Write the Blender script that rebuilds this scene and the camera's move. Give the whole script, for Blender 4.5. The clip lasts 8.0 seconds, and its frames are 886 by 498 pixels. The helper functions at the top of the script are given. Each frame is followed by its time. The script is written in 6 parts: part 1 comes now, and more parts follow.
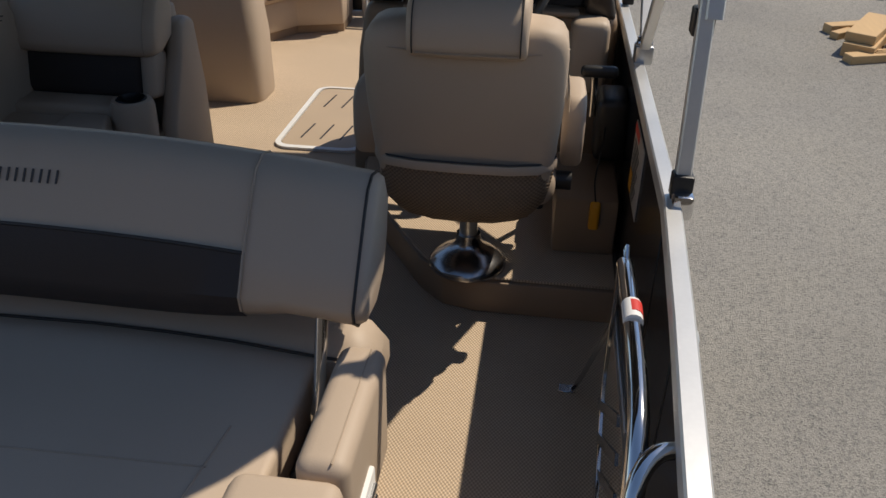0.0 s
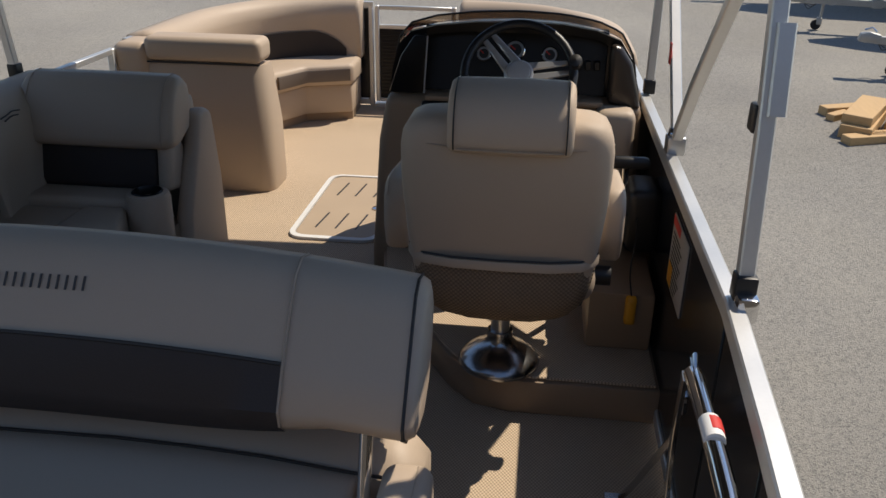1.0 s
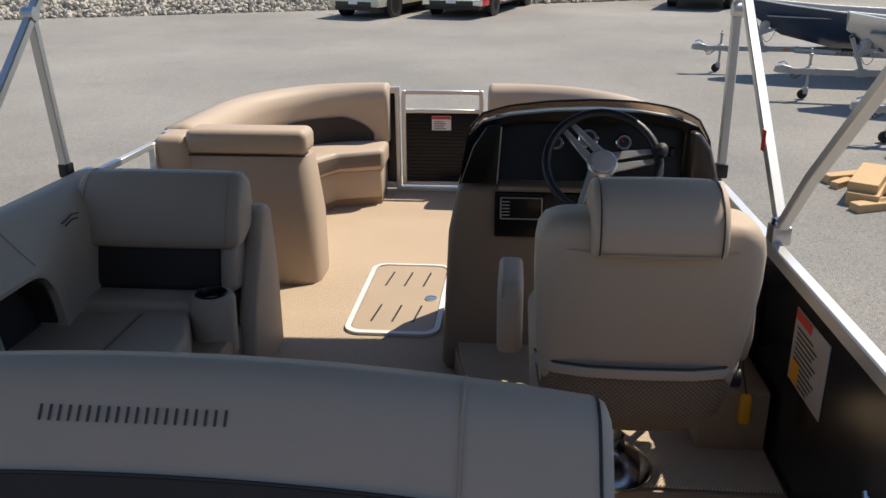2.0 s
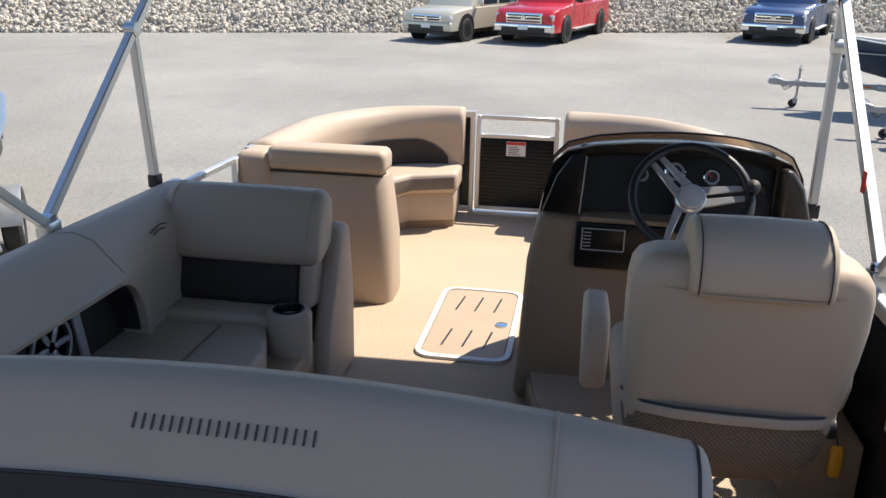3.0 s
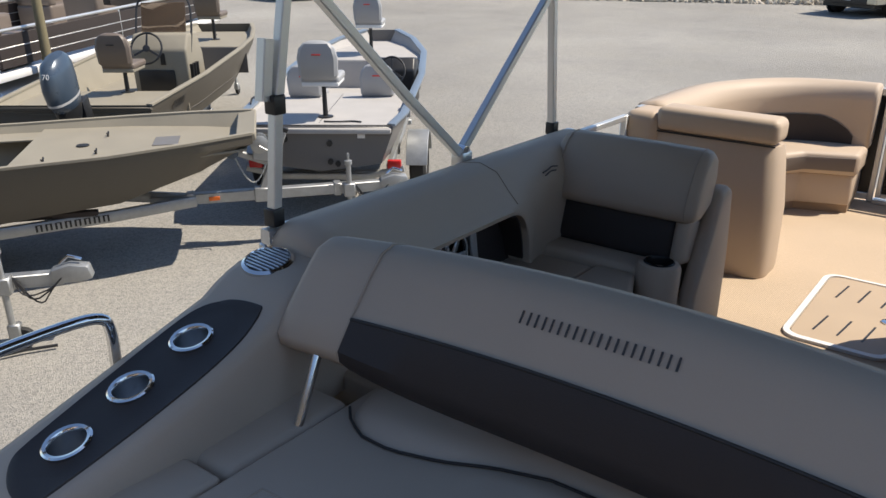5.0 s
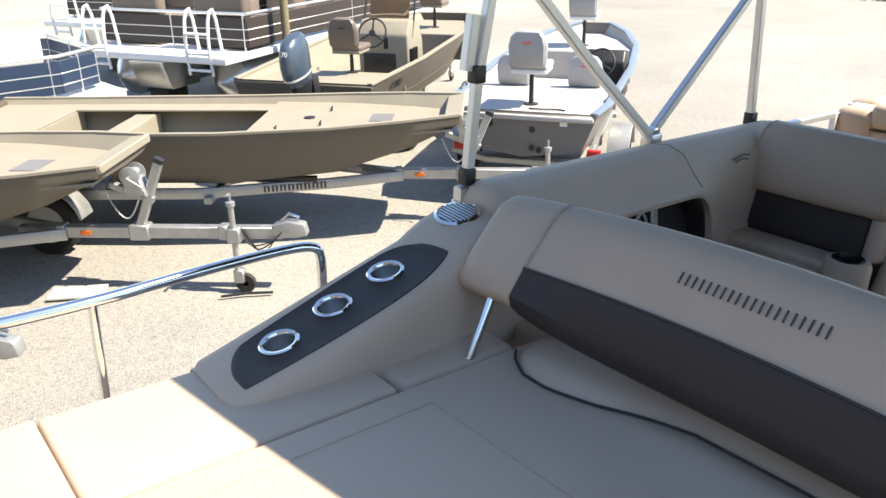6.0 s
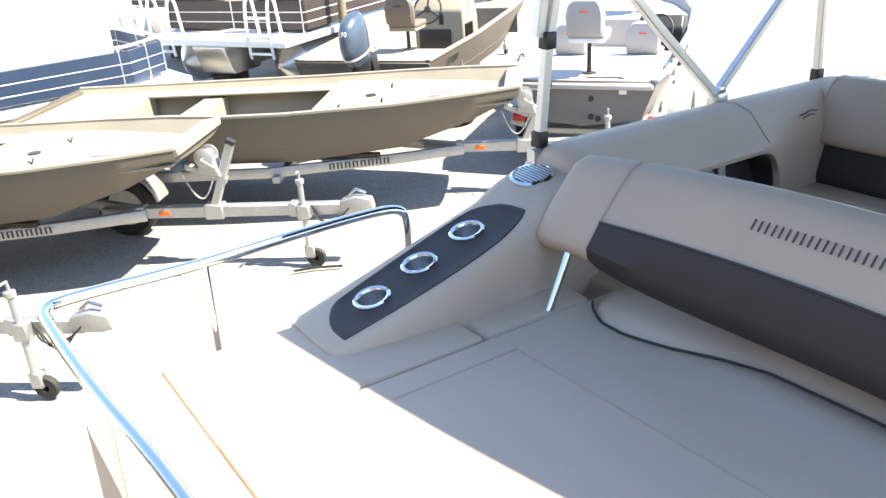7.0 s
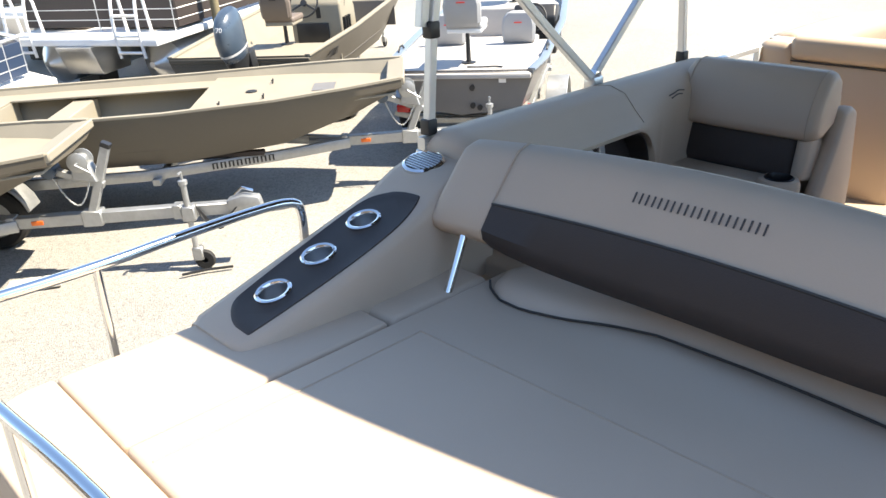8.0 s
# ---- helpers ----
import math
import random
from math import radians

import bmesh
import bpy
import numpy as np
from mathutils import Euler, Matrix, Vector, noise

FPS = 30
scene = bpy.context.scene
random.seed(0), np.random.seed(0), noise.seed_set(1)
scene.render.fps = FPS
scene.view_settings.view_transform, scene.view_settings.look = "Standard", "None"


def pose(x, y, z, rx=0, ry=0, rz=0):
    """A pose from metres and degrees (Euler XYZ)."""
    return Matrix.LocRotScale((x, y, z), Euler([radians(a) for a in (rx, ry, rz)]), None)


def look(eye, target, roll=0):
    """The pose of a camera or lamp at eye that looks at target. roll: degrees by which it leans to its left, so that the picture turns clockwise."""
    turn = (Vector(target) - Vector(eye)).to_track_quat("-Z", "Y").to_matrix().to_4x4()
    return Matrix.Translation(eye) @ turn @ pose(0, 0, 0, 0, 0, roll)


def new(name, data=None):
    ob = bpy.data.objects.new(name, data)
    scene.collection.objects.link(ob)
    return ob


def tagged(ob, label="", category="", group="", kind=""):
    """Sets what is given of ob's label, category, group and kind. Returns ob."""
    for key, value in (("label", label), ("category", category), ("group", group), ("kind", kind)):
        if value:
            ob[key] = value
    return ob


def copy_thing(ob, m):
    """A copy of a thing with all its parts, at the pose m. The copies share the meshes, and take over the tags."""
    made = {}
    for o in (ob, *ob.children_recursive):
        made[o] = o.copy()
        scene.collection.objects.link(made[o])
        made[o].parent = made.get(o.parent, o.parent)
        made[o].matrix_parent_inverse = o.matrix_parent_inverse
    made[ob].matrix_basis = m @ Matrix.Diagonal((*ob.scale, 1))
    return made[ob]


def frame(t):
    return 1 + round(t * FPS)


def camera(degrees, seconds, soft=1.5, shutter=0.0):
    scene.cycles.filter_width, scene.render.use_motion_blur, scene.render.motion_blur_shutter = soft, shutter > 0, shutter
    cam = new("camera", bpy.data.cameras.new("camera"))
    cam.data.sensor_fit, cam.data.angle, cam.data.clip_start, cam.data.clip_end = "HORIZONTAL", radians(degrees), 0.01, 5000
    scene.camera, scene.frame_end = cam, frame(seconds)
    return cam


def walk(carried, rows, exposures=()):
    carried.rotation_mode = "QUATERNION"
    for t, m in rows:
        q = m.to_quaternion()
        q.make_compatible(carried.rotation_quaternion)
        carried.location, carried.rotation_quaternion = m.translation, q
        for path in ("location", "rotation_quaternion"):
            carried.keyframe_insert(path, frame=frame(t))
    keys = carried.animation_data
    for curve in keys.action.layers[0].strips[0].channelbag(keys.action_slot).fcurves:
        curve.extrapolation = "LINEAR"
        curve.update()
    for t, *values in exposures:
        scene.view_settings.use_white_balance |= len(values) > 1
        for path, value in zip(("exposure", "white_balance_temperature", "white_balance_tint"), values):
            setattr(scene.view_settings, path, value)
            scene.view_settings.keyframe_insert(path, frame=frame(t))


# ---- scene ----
cam = camera(57.7, 8.0)
PATH = [
    (0, (0.884, -1.313, 1.338), (0.67, 0.401, 0.331), 1.1),
    (0.5, (0.896, -1.287, 1.345), (0.703, 0.481, 0.432), 1.3),
    (1, (0.77, -1.23, 1.341), (0.558, 0.575, 0.506), 0.8),
    (1.5, (0.563, -1.161, 1.367), (0.402, 0.69, 0.626), -0.6),
    (3, (0.367, -1.126, 1.376), (0.051, 0.749, 0.757), 1.2),
    (3.5, (0.345, -1.14, 1.37), (-0.155, 0.692, 0.74), 1.2),
    (4, (0.326, -1.162, 1.357), (-0.347, 0.605, 0.706), 0.8),
    (4.5, (0.325, -1.218, 1.348), (-0.564, 0.439, 0.666), 0.9),
    (5, (0.379, -1.27, 1.341), (-0.732, 0.239, 0.642), 0.9),
    (6.5, (0.609, -1.454, 1.314), (-0.916, -0.392, 0.574), -0.0),
    (7, (0.623, -1.519, 1.321), (-0.898, -0.474, 0.55), -2.0),
    (7.5, (0.624, -1.547, 1.318), (-0.831, -0.426, 0.525), -2.4),
    (8, (0.643, -1.565, 1.321), (-0.699, -0.314, 0.526), -2.1),
]
EXPOSURES = [(0.0, -0.2, 6600, 11), (1.0, -0.05, 6600, 11), (1.5, 0.08, 6550, 11), (3.0, 0.75, 6300, 11), (3.5, 1.04, 6150, 11), (4.0, 1.06, 6200, 11), (4.5, 0.66, 6350, 11), (5.0, 0.43, 6450, 11), (5.3, 0.48, 6500, 11), (6.3, 1.85, 6850, 9), (6.5, 2.02, 6800, 9), (7.0, 2.15, 6750, 9), (7.5, 2.0, 6750, 9), (8.0, 1.64, 6750, 9)]
walk(cam, [(t, look(eye, target, roll)) for t, eye, target, roll in PATH], EXPOSURES)

# ---- light ----
# The shadows fall 0.55 m to port and 0.45 m aft for each metre of height.
SUN_DIR = Vector((0.55, 0.45, 1.0)).normalized()
world = bpy.data.worlds.new("sky")
scene.world = world
world.use_nodes = True
sky = world.node_tree.nodes.new("ShaderNodeTexSky")
sky.sky_type = "NISHITA"
sky.sun_disc = False
sky.sun_elevation = math.asin(SUN_DIR.z)
sky.sun_rotation = math.atan2(SUN_DIR.x, SUN_DIR.y)
sky.air_density, sky.dust_density, sky.ozone_density = 1.0, 0.25, 2.0
world.node_tree.links.new(sky.outputs[0], world.node_tree.nodes["Background"].inputs[0])
world.node_tree.nodes["Background"].inputs[1].default_value = 0.12
sun = new("sun", bpy.data.lights.new("sun", "SUN"))
sun.data.energy, sun.data.angle, sun.data.color = 5.0, radians(0.55), (1.0, 0.90, 0.745)
sun.matrix_world = look(SUN_DIR * 30, (0, 0, 0))

# ---- materials ----
def material(name, colour, rough=0.5, metal=0.0, mottle=0.12, scale=3.0, grain=60.0, bump=0.15, depth=0.002,
             spec=0.5, coat=0.0, per_piece=0.0, weave=None, weave_axes=(0, 1), stretch=(1, 1, 1), second=None, weave_tone=(0.52, 1.28)):
    """A surface with broad stains, fine grain and a fine relief."""
    m = bpy.data.materials.new(name)
    m.use_nodes = True
    t = m.node_tree
    n, link = t.nodes, t.links.new
    b = n["Principled BSDF"]
    b.inputs["Roughness"].default_value = rough
    b.inputs["Metallic"].default_value = metal
    b.inputs["Specular IOR Level"].default_value = spec
    b.inputs["Coat Weight"].default_value = coat
    co = n.new("ShaderNodeTexCoord")
    mp = n.new("ShaderNodeMapping")
    mp.inputs["Scale"].default_value = stretch
    link(co.outputs["Object"], mp.inputs[0])
    broad, fine = n.new("ShaderNodeTexNoise"), n.new("ShaderNodeTexNoise")
    for node, sc, det in ((broad, scale, 5), (fine, grain, 3)):
        node.inputs["Scale"].default_value = sc
        node.inputs["Detail"].default_value = det
        link(mp.outputs[0], node.inputs["Vector"])
    mix = n.new("ShaderNodeMix")
    mix.data_type = "RGBA"
    low = tuple(c * (1 - 2.2 * mottle) for c in colour)
    high = tuple(min(1, c * (1 + 1.6 * mottle)) for c in (second or colour))
    mix.inputs[6].default_value, mix.inputs[7].default_value = (*low, 1), (*high, 1)
    both = n.new("ShaderNodeMath")
    both.operation = "MULTIPLY_ADD"
    both.inputs[1].default_value = 0.35
    link(fine.outputs[0], both.inputs[0])
    half = n.new("ShaderNodeMath")
    half.operation = "MULTIPLY"
    half.inputs[1].default_value = 0.65
    link(broad.outputs[0], half.inputs[0])
    link(half.outputs[0], both.inputs[2])
    link(both.outputs[0], mix.inputs[0])
    out = mix.outputs[2]
    if per_piece:
        info = n.new("ShaderNodeObjectInfo")
        geo = n.new("ShaderNodeNewGeometry")
        add = n.new("ShaderNodeMath")
        add.operation = "ADD"
        link(info.outputs["Random"], add.inputs[0])
        link(geo.outputs["Random Per Island"], add.inputs[1])
        ramp = n.new("ShaderNodeMapRange")
        ramp.inputs[1].default_value, ramp.inputs[2].default_value = 0, 2
        ramp.inputs[3].default_value, ramp.inputs[4].default_value = 1 - per_piece, 1 + per_piece
        link(add.outputs[0], ramp.inputs[0])
        hsv = n.new("ShaderNodeHueSaturation")
        link(ramp.outputs[0], hsv.inputs["Value"])
        link(out, hsv.inputs["Color"])
        out = hsv.outputs[0]
    height = fine.outputs[0]
    if weave:
        # woven strands: two crossed bands
        sep = n.new("ShaderNodeSeparateXYZ")
        link(co.outputs["Object"], sep.inputs[0])
        waves = []
        for axis, pitch in zip(weave_axes, weave):
            w = n.new("ShaderNodeMath")
            w.operation = "MULTIPLY"
            w.inputs[1].default_value = 2 * math.pi / pitch
            link(sep.outputs[axis], w.inputs[0])
            sn = n.new("ShaderNodeMath")
            sn.operation = "SINE"
            link(w.outputs[0], sn.inputs[0])
            waves.append(sn)
        prod = n.new("ShaderNodeMath")
        prod.operation = "MULTIPLY"
        link(waves[0].outputs[0], prod.inputs[0])
        link(waves[1].outputs[0], prod.inputs[1])
        rng = n.new("ShaderNodeMapRange")
        rng.inputs[1].default_value, rng.inputs[2].default_value = -1, 1
        rng.inputs[3].default_value, rng.inputs[4].default_value = weave_tone
        link(prod.outputs[0], rng.inputs[0])
        hsv = n.new("ShaderNodeHueSaturation")
        link(rng.outputs[0], hsv.inputs["Value"])
        link(out, hsv.inputs["Color"])
        out, height = hsv.outputs[0], prod.outputs[0]
    link(out, b.inputs["Base Color"])
    bp = n.new("ShaderNodeBump")
    bp.inputs["Strength"].default_value, bp.inputs["Distance"].default_value = bump, depth
    link(height, bp.inputs["Height"])
    link(bp.outputs[0], b.inputs["Normal"])
    if rough > 0.08:
        rr = n.new("ShaderNodeMapRange")
        rr.inputs[3].default_value, rr.inputs[4].default_value = rough * 0.8, min(1, rough * 1.2)
        link(broad.outputs[0], rr.inputs[0])
        link(rr.outputs[0], b.inputs["Roughness"])
    return m


TAN = material("tan vinyl", (0.475, 0.378, 0.288), 0.55, spec=0.35, mottle=0.05, scale=4, grain=420, bump=0.25, depth=0.0012)
PIPING = material("dark piping", (0.03, 0.027, 0.025), 0.5, mottle=0.05)
SEAM = material("tan seam", (0.40, 0.315, 0.235), 0.55, mottle=0.05)
CHARCOAL = material("charcoal quilted vinyl", (0.046, 0.037, 0.034), 0.55, spec=0.3, mottle=0.12, scale=8, grain=300, bump=0.3, depth=0.0015)
LOGO = material("logo thread", (0.055, 0.05, 0.048), 0.6, mottle=0.1)
FLOOR = material("woven vinyl floor", (0.55, 0.425, 0.30), 0.75, mottle=0.12, scale=2.5, grain=160, bump=0.5, depth=0.002, weave=(0.009, 0.0125), weave_tone=(0.58, 1.26), stretch=(0.25, 1, 1))
MOULDED = material("tan moulded plastic", (0.30, 0.215, 0.145), 0.5, mottle=0.06, scale=3, grain=500, bump=0.2, depth=0.001)
HATCH = material("hatch plastic", (0.44, 0.34, 0.24), 0.55, mottle=0.06, scale=5, grain=300)
ALU = material("brushed aluminium", (0.62, 0.63, 0.64), 0.34, 1.0, mottle=0.06, scale=5, grain=90, bump=0.08, stretch=(1, 0.1, 1))
RAIL = material("satin anodised rail", (0.70, 0.70, 0.69), 0.42, 0.75, mottle=0.06, scale=4, grain=120, bump=0.05)
GALV = material("galvanised steel", (0.42, 0.43, 0.43), 0.5, 0.75, mottle=0.16, scale=9, grain=40, bump=0.12)
CHROME = material("polished steel", (0.74, 0.74, 0.74), 0.1, 1.0, mottle=0.04, scale=6, grain=20, bump=0.02)
BLACK = material("black plastic", (0.018, 0.018, 0.019), 0.42, mottle=0.15, scale=10, grain=300)
GLOSS = material("gloss black", (0.008, 0.008, 0.009), 0.3, spec=0.25, mottle=0.1, scale=10, grain=300, bump=0.02)
PANEL = material("black side panel", (0.012, 0.013, 0.016), 0.2, spec=0.25, mottle=0.15, scale=5, grain=200, bump=0.05)
MESH = material("brown mesh pouch", (0.23, 0.165, 0.11), 0.7, mottle=0.15, scale=8, grain=300, weave=(0.011, 0.011), weave_axes=(0, 2), bump=0.6, depth=0.003)
RUBBER = material("tyre rubber", (0.02, 0.02, 0.02), 0.75, mottle=0.2, scale=9, grain=90)
WHITE = material("white plastic", (0.78, 0.78, 0.77), 0.4, mottle=0.05, scale=5)
RED = material("red lens", (0.5, 0.02, 0.02), 0.25, mottle=0.08)
ORANGE = material("orange lens", (0.75, 0.16, 0.02), 0.3, mottle=0.08)
YELLOW = material("yellow foam", (0.75, 0.36, 0.02), 0.5, mottle=0.08)
CANVAS = material("black canvas", (0.022, 0.022, 0.024), 0.85, mottle=0.1, scale=4, grain=400, bump=0.3)
WOOD = material("fresh lumber", (0.55, 0.36, 0.17), 0.7, mottle=0.14, scale=3, grain=30, stretch=(1, 0.15, 1), per_piece=0.15)
POSTWOOD = material("weathered post wood", (0.20, 0.17, 0.10), 0.85, mottle=0.18, scale=3, grain=40, stretch=(1, 1, 0.15))
OLIVE = material("khaki hull paint", (0.105, 0.091, 0.069), 0.5, mottle=0.08, scale=1.5, grain=60, bump=0.06)
OLIVE_IN = material("khaki deck liner", (0.265, 0.24, 0.188), 0.7, mottle=0.1, scale=4, grain=90, bump=0.2)
GREYHULL = material("grey hull paint", (0.16, 0.15, 0.14), 0.4, mottle=0.1, scale=2, grain=60, bump=0.05)
GREYDECK = material("grey deck carpet", (0.40, 0.385, 0.37), 0.9, mottle=0.1, scale=4, grain=260, bump=0.4)
GREYSEAT = material("light grey vinyl", (0.33, 0.335, 0.345), 0.5, mottle=0.06, scale=5, grain=300)
BLUEHULL = material("navy hull skin", (0.022, 0.038, 0.075), 0.4, mottle=0.1, scale=3, grain=50)
BLUEGREY = material("blue grey engine cowl", (0.06, 0.085, 0.12), 0.28, 0.2, mottle=0.1, scale=4, grain=60)
TRIMBLUE = material("blue grey gunwale", (0.22, 0.27, 0.33), 0.35, 0.3, mottle=0.08, scale=4)
BROWNSEAT = material("brown vinyl", (0.15, 0.12, 0.098), 0.5, mottle=0.08, scale=5, grain=300)
ROCK = material("pale riprap stone", (0.60, 0.54, 0.45), 0.9, mottle=0.16, scale=3, grain=30, bump=0.5, depth=0.01, per_piece=0.3)
CONCRETE = material("pale concrete", (0.55, 0.53, 0.49), 0.9, mottle=0.12, scale=1.5, grain=40, bump=0.2)
INK = material("black print", (0.02, 0.02, 0.02), 0.5, mottle=0.05)
PAPER = material("white label", (0.8, 0.79, 0.77), 0.5, mottle=0.04)
# white label film, its shade on the side panel put into the grey
SHADED_LABEL = material("shaded label film", (0.42, 0.41, 0.40), 0.45, mottle=0.1, scale=14)
REDPRINT = material("red print", (0.6, 0.04, 0.03), 0.5, mottle=0.04)
SILVERFACE = material("silver gauge face", (0.6, 0.6, 0.6), 0.35, 0.4, mottle=0.04)
DASH = material("satin black dash", (0.014, 0.014, 0.015), 0.34, spec=0.35, mottle=0.1, scale=8)
STEEL = material("satin steel", (0.42, 0.42, 0.43), 0.22, 1.0, mottle=0.04, scale=6, grain=20, bump=0.02)
CHEEK = material("satin brown cheek", (0.045, 0.034, 0.028), 0.28, mottle=0.06, scale=6)
CUPSTEEL = material("dull cup steel", (0.72, 0.72, 0.72), 0.3, 1.0, mottle=0.06, scale=9)
SATIN = material("satin silver", (0.62, 0.62, 0.62), 0.3, 0.6, mottle=0.04, scale=6)
CARBEIGE = material("beige car paint", (0.55, 0.52, 0.42), 0.3, 0.3, mottle=0.03, coat=0.6)
CARRED = material("red car paint", (0.48, 0.012, 0.02), 0.28, 0.1, mottle=0.03, coat=0.6)
CARBLUE = material("dark blue car paint", (0.02, 0.05, 0.14), 0.28, 0.2, mottle=0.03, coat=0.6)
CARBLACK = material("black car paint", (0.012, 0.012, 0.013), 0.25, 0.1, mottle=0.03, coat=0.6)


def asphalt():
    """Sun-bleached asphalt: broad tone, stains, and a speckle of pale and dark stones."""
    m = bpy.data.materials.new("sun-bleached asphalt")
    m.use_nodes = True
    n, link = m.node_tree.nodes, m.node_tree.links.new
    b = n["Principled BSDF"]
    b.inputs["Roughness"].default_value = 0.92
    b.inputs["Specular IOR Level"].default_value = 0.25
    co = n.new("ShaderNodeTexCoord")

    def tex(kind, scale, detail=4):
        t = n.new(kind)
        t.inputs["Scale"].default_value = scale
        if "Detail" in t.inputs:
            t.inputs["Detail"].default_value = detail
        link(co.outputs["Object"], t.inputs["Vector"])
        return t

    def ramp(src, *stops):
        r = n.new("ShaderNodeValToRGB")
        el = r.color_ramp.elements
        el[0].position, el[0].color = stops[0][0], (*stops[0][1], 1)
        el[1].position, el[1].color = stops[-1][0], (*stops[-1][1], 1)
        for p, c in stops[1:-1]:
            el.new(p).color = (*c, 1)
        link(src, r.inputs[0])
        return r.outputs[0]

    def times(a, b_):
        x = n.new("ShaderNodeMix")
        x.data_type, x.blend_type = "RGBA", "MULTIPLY"
        x.inputs[0].default_value = 1.0
        link(a, x.inputs[6])
        link(b_, x.inputs[7])
        return x.outputs[2]

    broad = ramp(tex("ShaderNodeTexNoise", 0.22, 6).outputs[0], (0.3, (0.128, 0.127, 0.124)), (0.7, (0.184, 0.182, 0.176)))
    stain = ramp(tex("ShaderNodeTexNoise", 1.1, 5).outputs[0], (0.28, (0.92, 0.92, 0.93)), (0.42, (1, 1, 1)), (0.8, (1.04, 1.03, 1.0)))
    cell = tex("ShaderNodeTexVoronoi", 120)
    stone = ramp(cell.outputs["Color"], (0.0, (0.42, 0.42, 0.42)), (0.5, (0.95, 0.95, 0.95)), (1.0, (1.75, 1.72, 1.66)))
    cell2 = tex("ShaderNodeTexVoronoi", 45)
    stone2 = ramp(cell2.outputs["Color"], (0.0, (0.78, 0.78, 0.78)), (0.6, (1, 1, 1)), (1.0, (1.22, 1.2, 1.17)))
    link(times(times(times(broad, stain), stone), stone2), b.inputs["Base Color"])
    bp = n.new("ShaderNodeBump")
    bp.inputs["Strength"].default_value, bp.inputs["Distance"].default_value = 0.7, 0.006
    link(cell.outputs["Distance"], bp.inputs["Height"])
    link(bp.outputs[0], b.inputs["Normal"])
    return m


ASPHALT = asphalt()


def glass(name, colour, alpha):
    m = bpy.data.materials.new(name)
    m.use_nodes = True
    b = m.node_tree.nodes["Principled BSDF"]
    b.inputs["Base Color"].default_value = (*colour, 1)
    b.inputs["Roughness"].default_value = 0.05
    b.inputs["Transmission Weight"].default_value = alpha
    b.inputs["IOR"].default_value = 1.1
    return m


TINT = glass("smoked acrylic", (0.42, 0.33, 0.25), 0.92)
CARGLASS = material("dark car glass", (0.02, 0.025, 0.03), 0.06, mottle=0.05, bump=0.0)


# ---- mesh helpers ----
def soften(bm, verts, r, seg, angle=25):
    bm.normal_update()
    edges = {e for v in verts for e in v.link_edges if e.is_valid and len(e.link_faces) == 2 and e.calc_face_angle(0) > radians(angle)}
    if r > 0 and edges:
        bmesh.ops.bevel(bm, geom=list(edges), offset=r, segments=seg, profile=0.5, affect="EDGES", clamp_overlap=True)


def rbox(x0, x1, y0, y1, z0, z1, r=0.006, seg=2, bm=None, m=None):
    bm = bm or bmesh.new()
    c = bmesh.ops.create_cube(bm, size=1.0)["verts"]
    for v in c:
        v.co = Vector(((x0 + x1) / 2 + v.co.x * (x1 - x0), (y0 + y1) / 2 + v.co.y * (y1 - y0), (z0 + z1) / 2 + v.co.z * (z1 - z0)))
        if m:
            v.co = m @ v.co
    soften(bm, c, r, seg)
    return bm


AX = {"x": lambda a, p: (a, p[0], p[1]), "y": lambda a, p: (p[0], a, p[1]), "z": lambda a, p: (p[0], p[1], a)}


def prism(pts, axis, a, b, r=0.0, seg=2, bm=None, m=None):
    """The polygon pts, drawn out along an axis from a to b, its edges rounded by r."""
    bm = bm or bmesh.new()
    lo = [bm.verts.new(AX[axis](a, p)) for p in pts]
    hi = [bm.verts.new(AX[axis](b, p)) for p in pts]
    k = len(pts)
    fs = [bm.faces.new(lo), bm.faces.new(hi)] + [bm.faces.new((lo[i], lo[(i + 1) % k], hi[(i + 1) % k], hi[i])) for i in range(k)]
    bmesh.ops.recalc_face_normals(bm, faces=fs)
    if m:
        for v in lo + hi:
            v.co = m @ v.co
    soften(bm, lo + hi, r, seg)
    return bm


def loft(rings, bm=None, caps=True, closed=True):
    """Skin over rings of equally many points."""
    bm = bm or bmesh.new()
    vs = [[bm.verts.new(p) for p in ring] for ring in rings]
    k = len(rings[0])
    fs = []
    for a, b in zip(vs, vs[1:]):
        for i in range(k if closed else k - 1):
            fs.append(bm.faces.new((a[i], a[(i + 1) % k], b[(i + 1) % k], b[i])))
    if caps:
        fs += [bm.faces.new(vs[0]), bm.faces.new(vs[-1])]
    bmesh.ops.recalc_face_normals(bm, faces=fs)
    return bm


